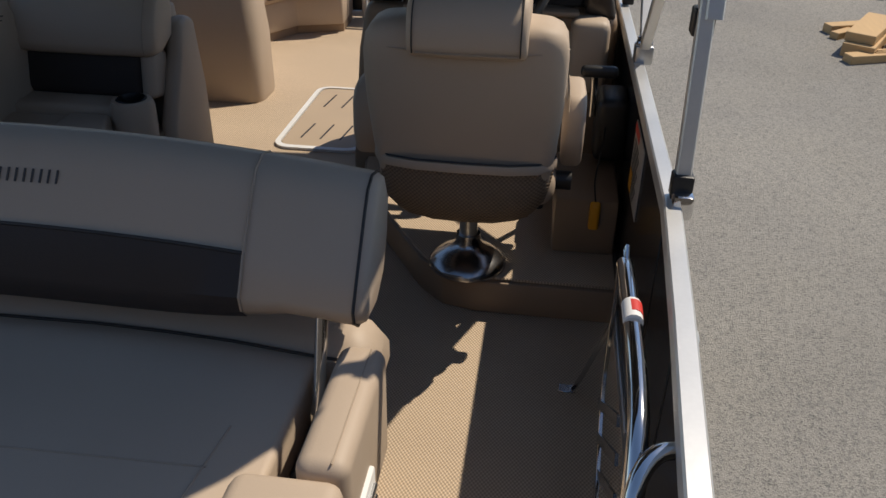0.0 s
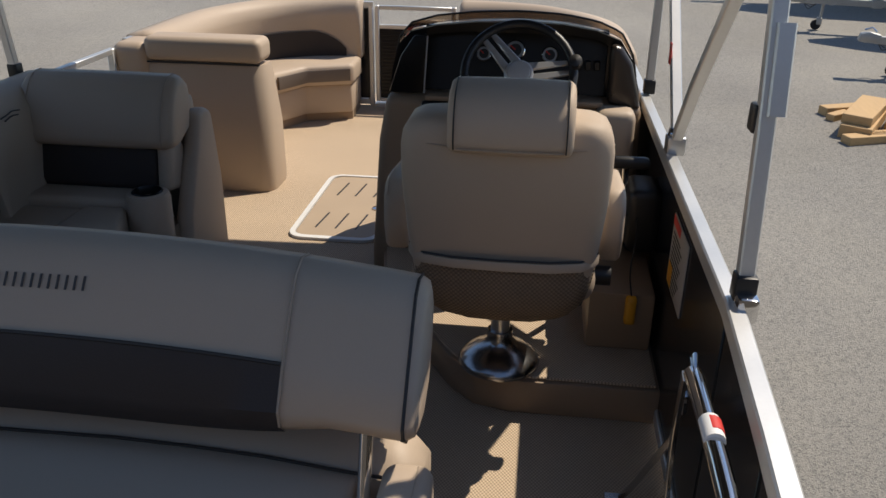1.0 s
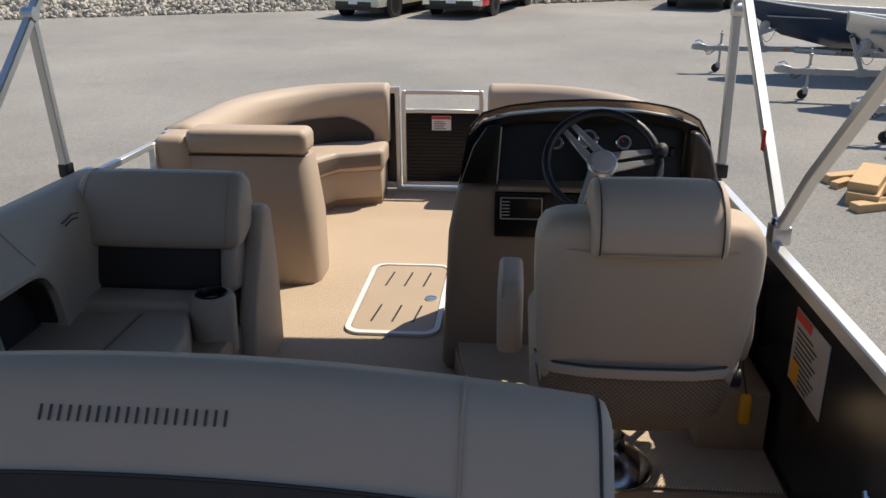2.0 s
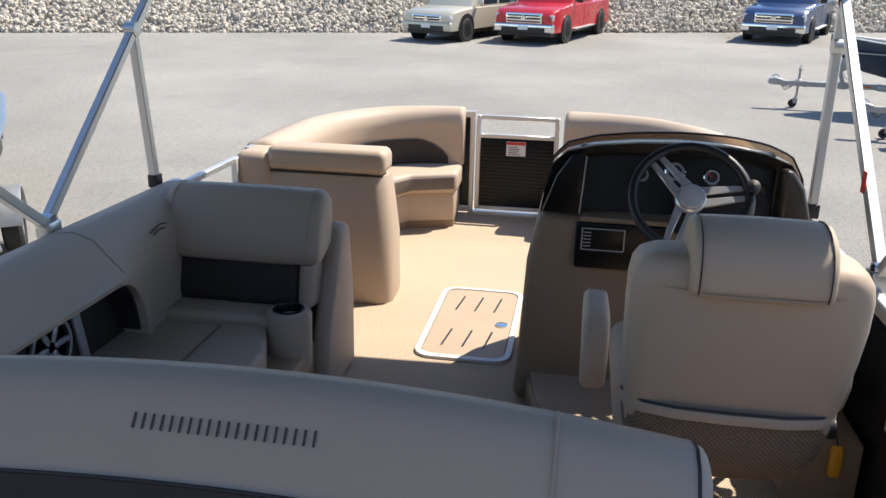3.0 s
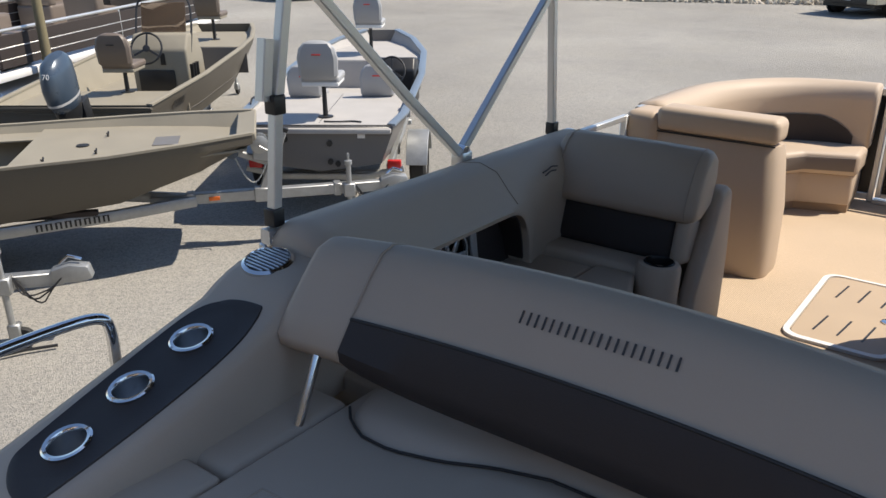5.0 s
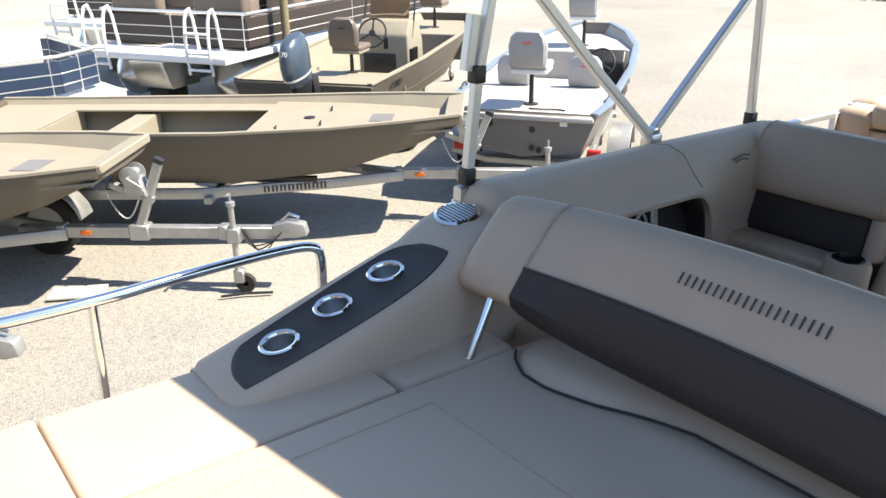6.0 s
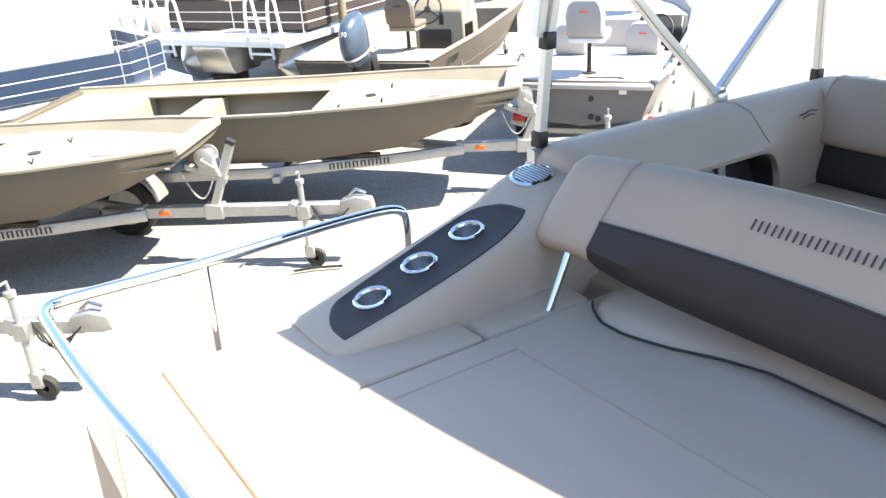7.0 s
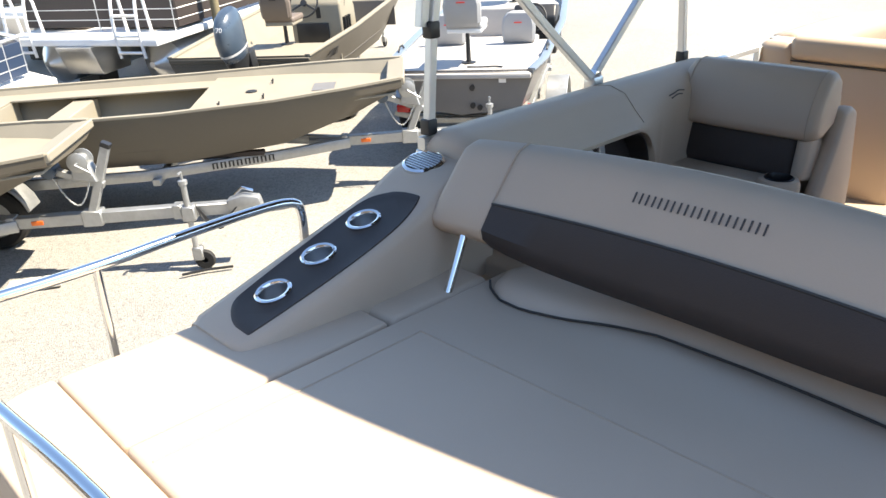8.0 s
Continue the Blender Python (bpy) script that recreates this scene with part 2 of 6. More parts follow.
def tube(path, r, n=10, bm=None, square=False, smooth=0):
    """A tube along a path; smooth: how many times its corners are cut."""
    path = [Vector(p) for p in path]
    for _ in range(smooth):
        cut = [path[0]]
        for a, b in zip(path, path[1:]):
            cut += [a.lerp(b, 0.25), a.lerp(b, 0.75)]
        path = cut + [path[-1]]
    rings, side = [], None
    for i, p in enumerate(path):
        d = (path[min(i + 1, len(path) - 1)] - path[max(i - 1, 0)]).normalized()
        if side is None:
            side = d.cross((0, 0, 1)) if abs(d.z) < 0.9 else d.cross((0, 1, 0))
        side = (side - d * side.dot(d)).normalized()
        up = side.cross(d)
        if square:
            rx, ry = r if isinstance(r, tuple) else (r, r)
            rings.append([p + side * sx * rx + up * sy * ry for sx, sy in ((1, .8), (.8, 1), (-.8, 1), (-1, .8), (-1, -.8), (-.8, -1), (.8, -1), (1, -.8))])
        else:
            rings.append([p + (side * math.cos(2 * math.pi * k / n) + up * math.sin(2 * math.pi * k / n)) * r for k in range(n)])
    return loft(rings, bm)


def lathe(profile, n=24, m=None, bm=None, caps=True):
    """A turned shape: (radius, height) round the z axis, then moved by m."""
    m = m or Matrix()
    rings = [[m @ Vector((max(r, 1e-4) * math.cos(2 * math.pi * k / n), max(r, 1e-4) * math.sin(2 * math.pi * k / n), z)) for k in range(n)] for r, z in profile]
    return loft(rings, bm, caps)


def drawn(name, bm, mat, parent=None, label="", angle=38):
    me = bpy.data.meshes.new(name)
    bm.to_mesh(me)
    bm.free()
    me.polygons.foreach_set("use_smooth", [True] * len(me.polygons))
    me.set_sharp_from_angle(angle=radians(angle))
    me.materials.append(mat)
    ob = new(name, me)
    if parent:
        ob.parent = parent
    return tagged(ob, label)


def part(name, bm, mat, parent, label="", angle=38):
    return drawn(name, bm, mat, parent, label, angle)


def thing(name, label, category, group="", at=(0, 0, 0)):
    ob = new(name)
    ob.empty_display_size = 0.1
    ob.location = at
    return tagged(ob, label, category, group)


def words(name, text, size, m, mat, parent, depth=0.0008, wide=1.0):
    """Lettering in the built-in font, as a mesh of its own."""
    cu = bpy.data.curves.new(name, "FONT")
    cu.body, cu.size, cu.extrude, cu.align_x, cu.align_y = text, size, depth, "CENTER", "CENTER"
    tmp = bpy.data.objects.new(name, cu)
    me = bpy.data.meshes.new_from_object(tmp)
    bpy.data.objects.remove(tmp)
    me.transform(m @ Matrix.Diagonal((wide, 1, 1, 1)))
    me.materials.clear()
    me.materials.append(mat)
    ob = new(name, me)
    ob.parent = parent
    return ob


def bars(bm, m, w, h, rows, fill=0.8):
    """Print too small to read: plain bars on a label lying in m's xy plane."""
    for i in range(rows):
        y = h * (0.5 - (i + 0.7) / (rows + 0.4))
        x1 = w * (fill * (0.75 + 0.25 * ((i * 37) % 10) / 10) - 0.5)
        rbox(-w * 0.43, x1, y - h * 0.18 / rows, y + h * 0.18 / rows, 0, 0.0006, 0, bm=bm, m=m)
    return bm


def arc(cx, cy, r, a0, a1, n):
    return [(cx + r * math.cos(radians(a0 + (a1 - a0) * i / n)), cy + r * math.sin(radians(a0 + (a1 - a0) * i / n))) for i in range(n + 1)]


def cut(ob, bm):
    """Cuts the solid bm out of ob's mesh."""
    me = bpy.data.meshes.new("cutter")
    bm.to_mesh(me)
    bm.free()
    tool = new("cutter", me)
    mod = ob.modifiers.new("cut", "BOOLEAN")
    mod.operation, mod.object, mod.solver = "DIFFERENCE", tool, "EXACT"
    bpy.context.view_layer.update()
    done = bpy.data.meshes.new_from_object(ob.evaluated_get(bpy.context.evaluated_depsgraph_get()))
    ob.modifiers.clear()
    name = ob.data.name
    ob.data = done
    bpy.data.objects.remove(tool)


def mirror(pts):
    return [(-p[0], *p[1:]) for p in pts]


# ---- ground ----
SLOPE = 0.042


def ground_z(x, y):
    return -1.25 + SLOPE * y


bm = bmesh.new()
vs = {}
for i in range(-60, 61):
    for j in range(-60, 61):
        x, y = i * abs(i) * 0.06 , j * abs(j) * 0.06
        roll = 0.02 * noise.noise(Vector((x * 0.15, y * 0.15, 0)))
        z = -1.25 + SLOPE * max(-20, min(40, y)) + (roll if abs(i) < 40 else 0)
        vs[i, j] = bm.verts.new((x, y, z))
for i in range(-60, 60):
    for j in range(-60, 60):
        bm.faces.new((vs[i, j], vs[i + 1, j], vs[i + 1, j + 1], vs[i, j + 1]))
ground = drawn("ground", bm, ASPHALT)
tagged(ground, "sun-bleached pale grey asphalt lot with fine gravel", "ground", kind="structure")

# ---- the pontoon boat: deck, fence, rails ----
W = 1.16
DECK_X, DECK_Y0, DECK_Y1 = 1.2, -1.5, 4.15
deck_plan = [(-DECK_X, DECK_Y0), (DECK_X, DECK_Y0), (DECK_X, 3.3), (0.95, 3.85), (0.6, 4.1), (0.3, DECK_Y1), (-0.3, DECK_Y1), (-0.6, 4.1), (-0.95, 3.85), (-DECK_X, 3.3)]
floor = drawn("floor", prism(deck_plan, "z", -0.03, 0.0), FLOOR)
tagged(floor, "beige woven vinyl deck floor of a pontoon boat", "floor", kind="structure")

boat = thing("pontoon_boat", "pontoon boat with black panelled fence and satin aluminium rails", "pontoon boat", at=(0, 0, -0.03))


def local(ob, parent):
    """Keeps a part built in world places where it is under a moved parent."""
    ob.matrix_parent_inverse = Matrix.Translation(parent.location).inverted()
    return ob


def at_boat(name, bm, mat, parent, label=""):
    ob = part(name, bm, mat, parent, label)
    if parent.parent is None:
        ob.matrix_parent_inverse = Matrix.Translation(parent.location).inverted()
    return ob


# the cradle trailer under the pontoons
cradle = thing("pontoon_trailer", "galvanised trailer under the pontoon boat", "trailer")
for sx in (-0.75, 0.75):
    part("bunk", rbox(sx - 0.06, sx + 0.06, -1.0, 3.4, -0.80, -0.742, 0.01, 1), CHARCOAL, cradle)
    part("side_rail", rbox(sx - 0.04, sx + 0.04, -1.1, 3.6, -0.90, -0.80, 0.006, 1), GALV, cradle)
    for sy in (0.5, 1.25):
        m = Matrix.Translation((sx * 0.55, sy, -1.25 + SLOPE * sy + 0.24)) @ Matrix.Rotation(radians(90), 4, "Y")
        part("wheel", lathe([(0.0, -0.06), (0.13, -0.06), (0.14, -0.085), (0.22, -0.085), (0.24, -0.06), (0.24, 0.06), (0.22, 0.085), (0.14, 0.085), (0.13, 0.06), (0.0, 0.06)], 24, m), RUBBER, cradle)
    part("stand", rbox(sx - 0.05, sx + 0.05, -0.95, -0.85, -1.30, -0.90, 0.006, 1), GALV, cradle)
    part("stand", rbox(sx - 0.05, sx + 0.05, 3.2, 3.3, -1.13, -0.90, 0.006, 1), GALV, cradle)
for y in (-0.9, 0.87, 3.2):
    part("cross_member", rbox(-0.8, 0.8, y - 0.04, y + 0.04, -0.98, -0.90, 0.006, 1), GALV, cradle)

at_boat("deck_frame", prism([(x * 1.012, y * 1.004) for x, y in deck_plan], "z", -0.11, -0.034, 0.01), ALU, boat, "aluminium deck edge")
for sx in (-0.75, 0.75):
    at_boat("pontoon", lathe([(0.02, -2.8), (0.18, -2.75), (0.3, -2.6), (0.31, -2.3), (0.31, 2.2), (0.24, 2.7), (0.1, 3.0), (0.02, 3.1)], 28,
                             Matrix.Translation((sx, 1.2, -0.44)) @ Matrix.Rotation(radians(-90), 4, "X")), ALU, boat, "bare aluminium pontoon tube")


def fence(x0y0, x1y1, out=-1, skin=PANEL):
    """One fence bay between two plan points: skin, bottom rail and posts."""
    a, b = Vector((*x0y0, 0)), Vector((*x1y1, 0))
    d = (b - a).normalized()
    turn = Matrix.Translation(a) @ d.to_track_quat("X", "Z").to_matrix().to_4x4()
    ln = (b - a).length
    at_boat("fence_panel", rbox(0.01, ln - 0.01, -0.006, 0.006, 0.05, 0.61, 0.002, 1, m=turn), skin, boat, "gloss black side panel")
    at_boat("bottom_rail", rbox(0, ln, -0.014, 0.014, 0.01, 0.05, 0.004, 1, m=turn), RAIL, boat)
    y0, y1 = sorted((out * 0.007, out * 0.03))
    at_boat("fence_post", rbox(0, 0.03, y0, y1, 0.05, 0.61, 0.004, 1, m=turn), RAIL, boat)


bays = [(1.068, -1.0), (1.122, -0.28), (1.147, 0.12), (1.148, 1.7), (1.148, 3.05), (0.98, 3.55), (0.66, 3.8), (0.28, 3.83)]
for a, b in zip(bays, bays[1:]):
    fence(a, b)
port_bays = [(-1.16, 0.04), (-1.16, 0.35), (-1.16, 1.7)]
for a, b in list(zip(port_bays, port_bays[1:])) + [((-1.16, 2.27), (-1.16, 3.05))] + list(zip(mirror(bays)[4:], mirror(bays)[5:])):
    fence(a, b, 1)
at_boat("top_rail", tube([(x, y, 0.632) for x, y in bays], (0.017, 0.02), square=True), RAIL, boat, "satin aluminium top rail")
at_boat("top_rail", tube([(x, y, 0.632) for x, y in port_bays], (0.017, 0.02), square=True), RAIL, boat, "satin aluminium top rail")
at_boat("top_rail", tube([(-1.15, 2.36, 0.632)] + [(x, y, 0.632) for x, y in mirror(bays)[4:]], (0.017, 0.02), square=True), RAIL, boat, "satin aluminium top rail")


def gate(name, a, b, label):
    """A framed gate with a ribbed black panel and an open strip above."""
    a, b = Vector((*a, 0)), Vector((*b, 0))
    turn = Matrix.Translation(a) @ (b - a).to_track_quat("X", "Z").to_matrix().to_4x4()
    ln = (b - a).length
    g = thing(name, label, "gate", at=a)
    bm = bmesh.new()
    for x in (0.0, ln - 0.028):
        rbox(x, x + 0.028, -0.016, 0.016, 0.03, 0.63, 0.004, 1, bm, turn)
    for z in (0.03, 0.49, 0.605):
        rbox(0.028, ln - 0.028, -0.014, 0.014, z, z + 0.025, 0.003, 1, bm, turn)
    local(part("gate_frame", bm, RAIL, g), g)
    local(part("panel", rbox(0.028, ln - 0.028, -0.004, 0.004, 0.055, 0.49, 0, 1, m=turn), PANEL, g, "gloss black panel"), g)
    for k in range(19):
        z = 0.072 + k * 0.0225
        local(part("rib", rbox(0.03, ln - 0.03, -0.012, -0.004, z - 0.006, z + 0.006, 0.003, 1, m=turn), PANEL, g), g)
    return g, turn, ln


bow_gate, turn, ln = gate("bow_gate", (-0.27, 3.83), (0.24, 3.83), "aluminium framed bow gate with ribbed black panel, closed")
lab = local(part("warning_label", rbox(0.19, 0.31, -0.0155, -0.0125, 0.385, 0.475, 0.001, 1, m=turn), PAPER, bow_gate, "white warning label with a red head"), bow_gate)
face = turn @ Matrix.Translation((0.25, -0.0158, 0.43)) @ Matrix.Rotation(radians(90), 4, "X")
local(part("label_head", rbox(-0.058, 0.058, 0.024, 0.043, 0, 0.001, 0, m=face), REDPRINT, bow_gate), bow_gate)
local(part("print", bars(bmesh.new(), face @ Matrix.Translation((0, -0.012, 0)), 0.11, 0.06, 5), INK, bow_gate), bow_gate)
gate("side_gate", (-1.16, 2.25), (-1.16, 1.72), "aluminium framed side gate with black panel, closed")
for x in (-0.31, 0.265):
    at_boat("gate_post", rbox(x, x + 0.03, 3.81, 3.845, 0, 0.625, 0.004, 1), RAIL, boat)
at_boat("gate_sill", rbox(-0.28, 0.265, 3.78, 3.86, 0.0, 0.022, 0.005, 1), RAIL, boat)
at_boat("capacity_label", rbox(1.137, 1.1405, 0.52, 0.74, 0.385, 0.575, 0.001, 1), SHADED_LABEL, boat, "white capacity label with red head")
face = Matrix.Translation((1.1365, 0.63, 0.48)) @ Matrix.Scale(1.35, 4, (0, 1, 0)) @ Matrix.Scale(0.8, 4, (0, 0, 1)) @ Matrix.Rotation(radians(-90), 4, "Y") @ Matrix.Rotation(radians(-90), 4, "Z")
at_boat("label_head", rbox(-0.078, 0.0, 0.085, 0.115, 0, 0.001, 0, m=face), REDPRINT, boat)
at_boat("print", bars(bmesh.new(), face @ Matrix.Translation((0, -0.02, 0)), 0.15, 0.19, 11), INK, boat)
at_boat("caution_stripe", rbox(-0.07, -0.03, -0.11, -0.04, 0.0005, 0.0015, 0, m=face), YELLOW, boat)

# ---- deck hatch ----
hatch = thing("deck_hatch", "beige deck hatch with white rounded rim and slotted lid, closed", "hatch", at=(-0.03, 2.06, 0))
HX, HY, HR = 0.19, 0.385, 0.07


def round_rect(hx, hy, r, n=5):
    out = []
    for cx, cy, a in ((hx - r, hy - r, 0), (-hx + r, hy - r, 90), (-hx + r, -hy + r, 180), (hx - r, -hy + r, 270)):
        out += arc(cx, cy, r, a, a + 90, n)
    return out


rim = bmesh.new()
o, i = round_rect(HX, HY, HR), round_rect(HX - 0.022, HY - 0.022, HR - 0.018)
loft([[(x, y, z) for x, y in ring] for ring, z in ((o, 0.0), (o, 0.012), (i, 0.014), (i, 0.004))], rim, caps=False)
part("rim", rim, WHITE, hatch, "white rounded rim")
lid = part("lid", prism(round_rect(HX - 0.026, HY - 0.026, HR - 0.02), "z", 0.002, 0.010, 0.002, 1), HATCH, hatch, "beige slotted lid")
for y in (-0.19, 0.19):
    for x in (-0.085, 0.0, 0.085):
        part("slot", rbox(-0.004, 0.004, -0.085, 0.085, 0.0095, 0.0108, 0, m=Matrix.Translation((x, y, 0)) @ Matrix.Rotation(radians(-6), 4, "Z")), BLACK, lid)
part("latch", lathe([(0.026, 0.0), (0.026, 0.006), (0.018, 0.008), (0.0, 0.007)], 20, Matrix.Translation((0.125, -0.03, 0.009))), CHROME, lid, "chrome flush latch")

# ---- rear sun lounge with the flip-over backrest ----
lounge = thing("rear_lounge", "tan vinyl sun lounge with flip-over backrest and dark band", "lounge")
part("base", rbox(-1.10, 0.56, -1.30, 0.0, 0.0, 0.24, 0.02, 2), MOULDED, lounge)
part("main_pad", rbox(-0.765, 0.485, -1.14, 0.02, 0.22, 0.345, 0.015, 4), TAN, lounge, "tan vinyl sun pad with stitched seams")
part("side_pad", rbox(-1.14, -0.772, -1.14, -0.44, 0.22, 0.343, 0.015, 4), TAN, lounge)
part("stern_pad", prism([(-1.14, -1.142)] + arc(-0.98, -1.18, 0.16, 180, 270, 8) + arc(0.46, -1.20, 0.14, 270, 360, 8) + [(0.60, -1.142)], "z", 0.05, 0.343, 0.010, 3), TAN, lounge)
part("strut_pad", rbox(-0.955, -0.772, -0.425, -0.06, 0.2, 0.338, 0.03, 4), TAN, lounge)
part("side_skirt", rbox(0.562, 0.640, -1.3, -0.28, 0.0, 0.27, 0.006, 2), WHITE, lounge, "white fluted side panel")
for k in range(9):
    part("flute", rbox(0.640, 0.648, -1.28, -0.30, 0.02 + k * 0.027, 0.034 + k * 0.027, 0.003, 1), ALU, lounge)
# bolster behind the pad, under the backrest
front_line = [(-0.745, -0.09), (-0.70, -0.135), (-0.64, -0.165), (-0.56, -0.168), (-0.45, -0.135), (-0.35, -0.085), (-0.24, -0.05), (0.0, -0.045), (0.15, -0.05), (0.30, -0.06), (0.45, -0.08), (0.60, -0.095)]


def bolster_y(x):
    for a, b in zip(front_line, front_line[1:]):
        if a[0] <= x <= b[0]:
            return a[1] + (b[1] - a[1]) * (x - a[0]) / (b[0] - a[0])
    return front_line[-1][1]


rings = []
for k in range(46):
    x = -0.745 + 1.345 * k / 45
    y = bolster_y(x)
    e = 0.6 if k in (0, 45) else 0.9 if k in (1, 44) else 1.0
    rings.append([(x, y, 0.25), (x, y - 0.004, 0.25 + 0.09 * e), (x, y + 0.02, 0.25 + 0.118 * e), (x, y + 0.07, 0.25 + 0.135 * e), (x, 0.03, 0.25 + 0.125 * e), (x, 0.06, 0.25 + 0.07 * e), (x, 0.06, 0.25)])
part("bolster", loft(rings), TAN, lounge)
part("bolster_piping", tube([(x, bolster_y(x) - 0.007, 0.351) for x in [-0.74 + 1.34 * k / 40 for k in range(41)]], 0.0034, 8), PIPING, lounge)
part("arm_pad", rbox(0.538, 0.630, -0.432, -0.10, 0.14, 0.405, 0.028, 5), TAN, lounge, "tan arm cushion")
part("corner_pad", rbox(0.445, 0.630, -1.138, -0.436, 0.18, 0.398, 0.028, 4), TAN, lounge)
part("slot", rbox(0.487, 0.536, -0.43, -0.10, 0.20, 0.25, 0.004, 1), BLACK, lounge)
for x0, x1, y0, y1 in ((-0.677, 0.38, -0.42, -0.40), (-0.677, -0.677, -1.12, -0.42), (0.30, 0.385, -1.10, -0.30)):
    part("seam", tube([(x0, y0, 0.3455), (x1, y1, 0.3455)], 0.0022, 6), SEAM, lounge)
part("seam", tube([(0.602, -0.42, 0.4045), (0.602, -0.12, 0.4045)], 0.0018, 6), SEAM, lounge)

# backrest: a padded bar, bowed towards the bow, leaning forward
BACK = []


def back_ring(x):
    """The section of the backrest at x: it arches in height and bows in plan."""
    u = (x + 0.15) / 0.74
    lift, bow = 0.03 * (1 - u * u), 0.045 * (1 - u * u)
    sec = [(-0.145, 0.505), (-0.150, 0.53), (-0.105, 0.585), (-0.035, 0.665), (0.0, 0.70), (0.04, 0.712), (0.085, 0.70), (0.105, 0.66), (0.085, 0.58), (0.03, 0.50), (-0.05, 0.468), (-0.115, 0.478)]
    droop = 0.04 * max(0.0, 1 - (u * 1.25) ** 4)
    return [(x, y + bow - 0.02, z + lift * (z - 0.4) / 0.3 - 0.012 - droop * max(0.0, min(1.0, (0.58 - z) / 0.08))) for y, z in sec]


def band_ring(x, out):
    """The strip of the lower face that carries the dark quilted band."""
    r = back_ring(x)
    pts = [Vector(r[k]) for k in (11, 0, 1, 2)]
    pts[3] = pts[2].lerp(Vector(r[2]), 1.0)
    outs = [p + Vector((0, -0.7, 0.5)).normalized() * out for p in pts]
    outs[0] = pts[0] + Vector((0, -0.5, -0.8)) * out
    return outs


xs = [-0.912, -0.906, -0.89, -0.86] + [-0.84 + 1.40 * k / 24 for k in range(25)] + [0.58, 0.597, 0.603]
backrest = None
rings = []
for x in xs:
    r = back_ring(max(-0.89, min(0.58, x)))
    c = Vector((x, sum(p[1] for p in r) / 12, sum(p[2] for p in r) / 12))
    k = {-0.912: 0.80, -0.906: 0.92, 0.597: 0.93, 0.603: 0.80}.get(x, 1.0)
    rings.append([(x, c.y + (p[1] - c.y) * k, c.z + (p[2] - c.z) * k) for p in r])
backrest = part("backrest", loft(rings), TAN, lounge, "tan padded backrest with a stitched mark and dark lower band", 60)
bm = bmesh.new()
bx = [-0.722 + (0.362 + 0.722) * k / 20 for k in range(21)]
loft([band_ring(x, 0.0035) for x in bx], bm, caps=False, closed=False)
part("band", bm, CHARCOAL, backrest, "charcoal quilted band")
part("piping", tube([band_ring(x, 0.004)[3] for x in bx], 0.0035, 6), PIPING, backrest)
for x in (-0.724, 0.364):
    part("seam", tube([Vector(p) + Vector((0, -0.002, 0.001)) for p in back_ring(x)[:9]], 0.003, 6), SEAM, backrest)
part("end_piping", tube([Vector(p) + Vector((0.002, 0, 0)) for p in back_ring(0.58)] + [back_ring(0.58)[0]], 0.003, 6), PIPING, backrest)
r = back_ring(-0.185)
up = (Vector(r[3]) - Vector(r[2])).normalized()
right = (Vector(back_ring(-0.02)[3]) - Vector(back_ring(-0.35)[3])).normalized()
nrm = right.cross(up).normalized()
mid = Vector(r[2]).lerp(Vector(r[3]), 0.85) + nrm * 0.002
m = Matrix((right, up, nrm)).transposed().to_4x4()
m.translation = mid
for k in range(10):
    # the maker's mark, as plain stitched shapes
    bm = bmesh.new()
    cx = (k - 4.5) * 0.0335
    for dx in (-0.0085, 0.0085):
        rbox(cx + dx - 0.0021, cx + dx + 0.0021, -0.0135, 0.0135, 0, 0.0012, 0, bm=bm, m=m)
    part("stitched_mark", bm, LOGO, backrest)
for x, y0, z0 in ((-0.80, -0.205, 0.335), (0.512, -0.17, 0.35)):
    part("strut", tube([(x, y0 - 0.03, z0 - 0.05), (x, y0, z0), (x - (0.015 if x < 0 else 0), y0 + (0.10 if x < 0 else 0.055), 0.52)], 0.012, 12), CHROME, lounge, "polished steel backrest strut")

# ---- port aft cup holder console ----
pod = thing("cup_holder_console", "tan padded console with three steel cup holders", "cup holder")


def pod_top(y):
    f = max(0.0, min(1.0, (y + 0.17) / 0.12))
    return (0.585 + 0.31 * (y + 0.03)) * (1 - f) + (0.603 + 0.10 * (y + 0.03)) * f


rings = []
for y, inner, low in ((-0.792, -0.925, 0.31), (-0.780, -0.908, 0.30), (-0.765, -0.903, 0.28), (-0.70, -0.895, 0.26), (-0.55, -0.885, 0.26), (-0.40, -0.88, 0.26), (-0.25, -0.885, 0.26), (-0.17, -0.89, 0.26), (-0.13, -0.895, 0.26), (-0.09, -0.90, 0.26), (-0.05, -0.905, 0.26), (0.0, -0.91, 0.26), (0.10, -0.92, 0.26)):
    z = pod_top(y)
    outer = -1.172 if y > -0.77 else -1.158
    dz = (z - low)
    rings.append([(outer, y, low), (outer, y, z - 0.03), (outer + 0.012, y, z - 0.008), (outer + 0.04, y, z), (inner - 0.034, y, z), (inner - 0.018, y, z - 0.006), (inner - 0.007, y, z - 0.026), (inner - 0.001, y, z - 0.5 * dz), (inner + 0.004, y, low)])
pod_body = part("body", loft(rings), TAN, pod, "", 65)
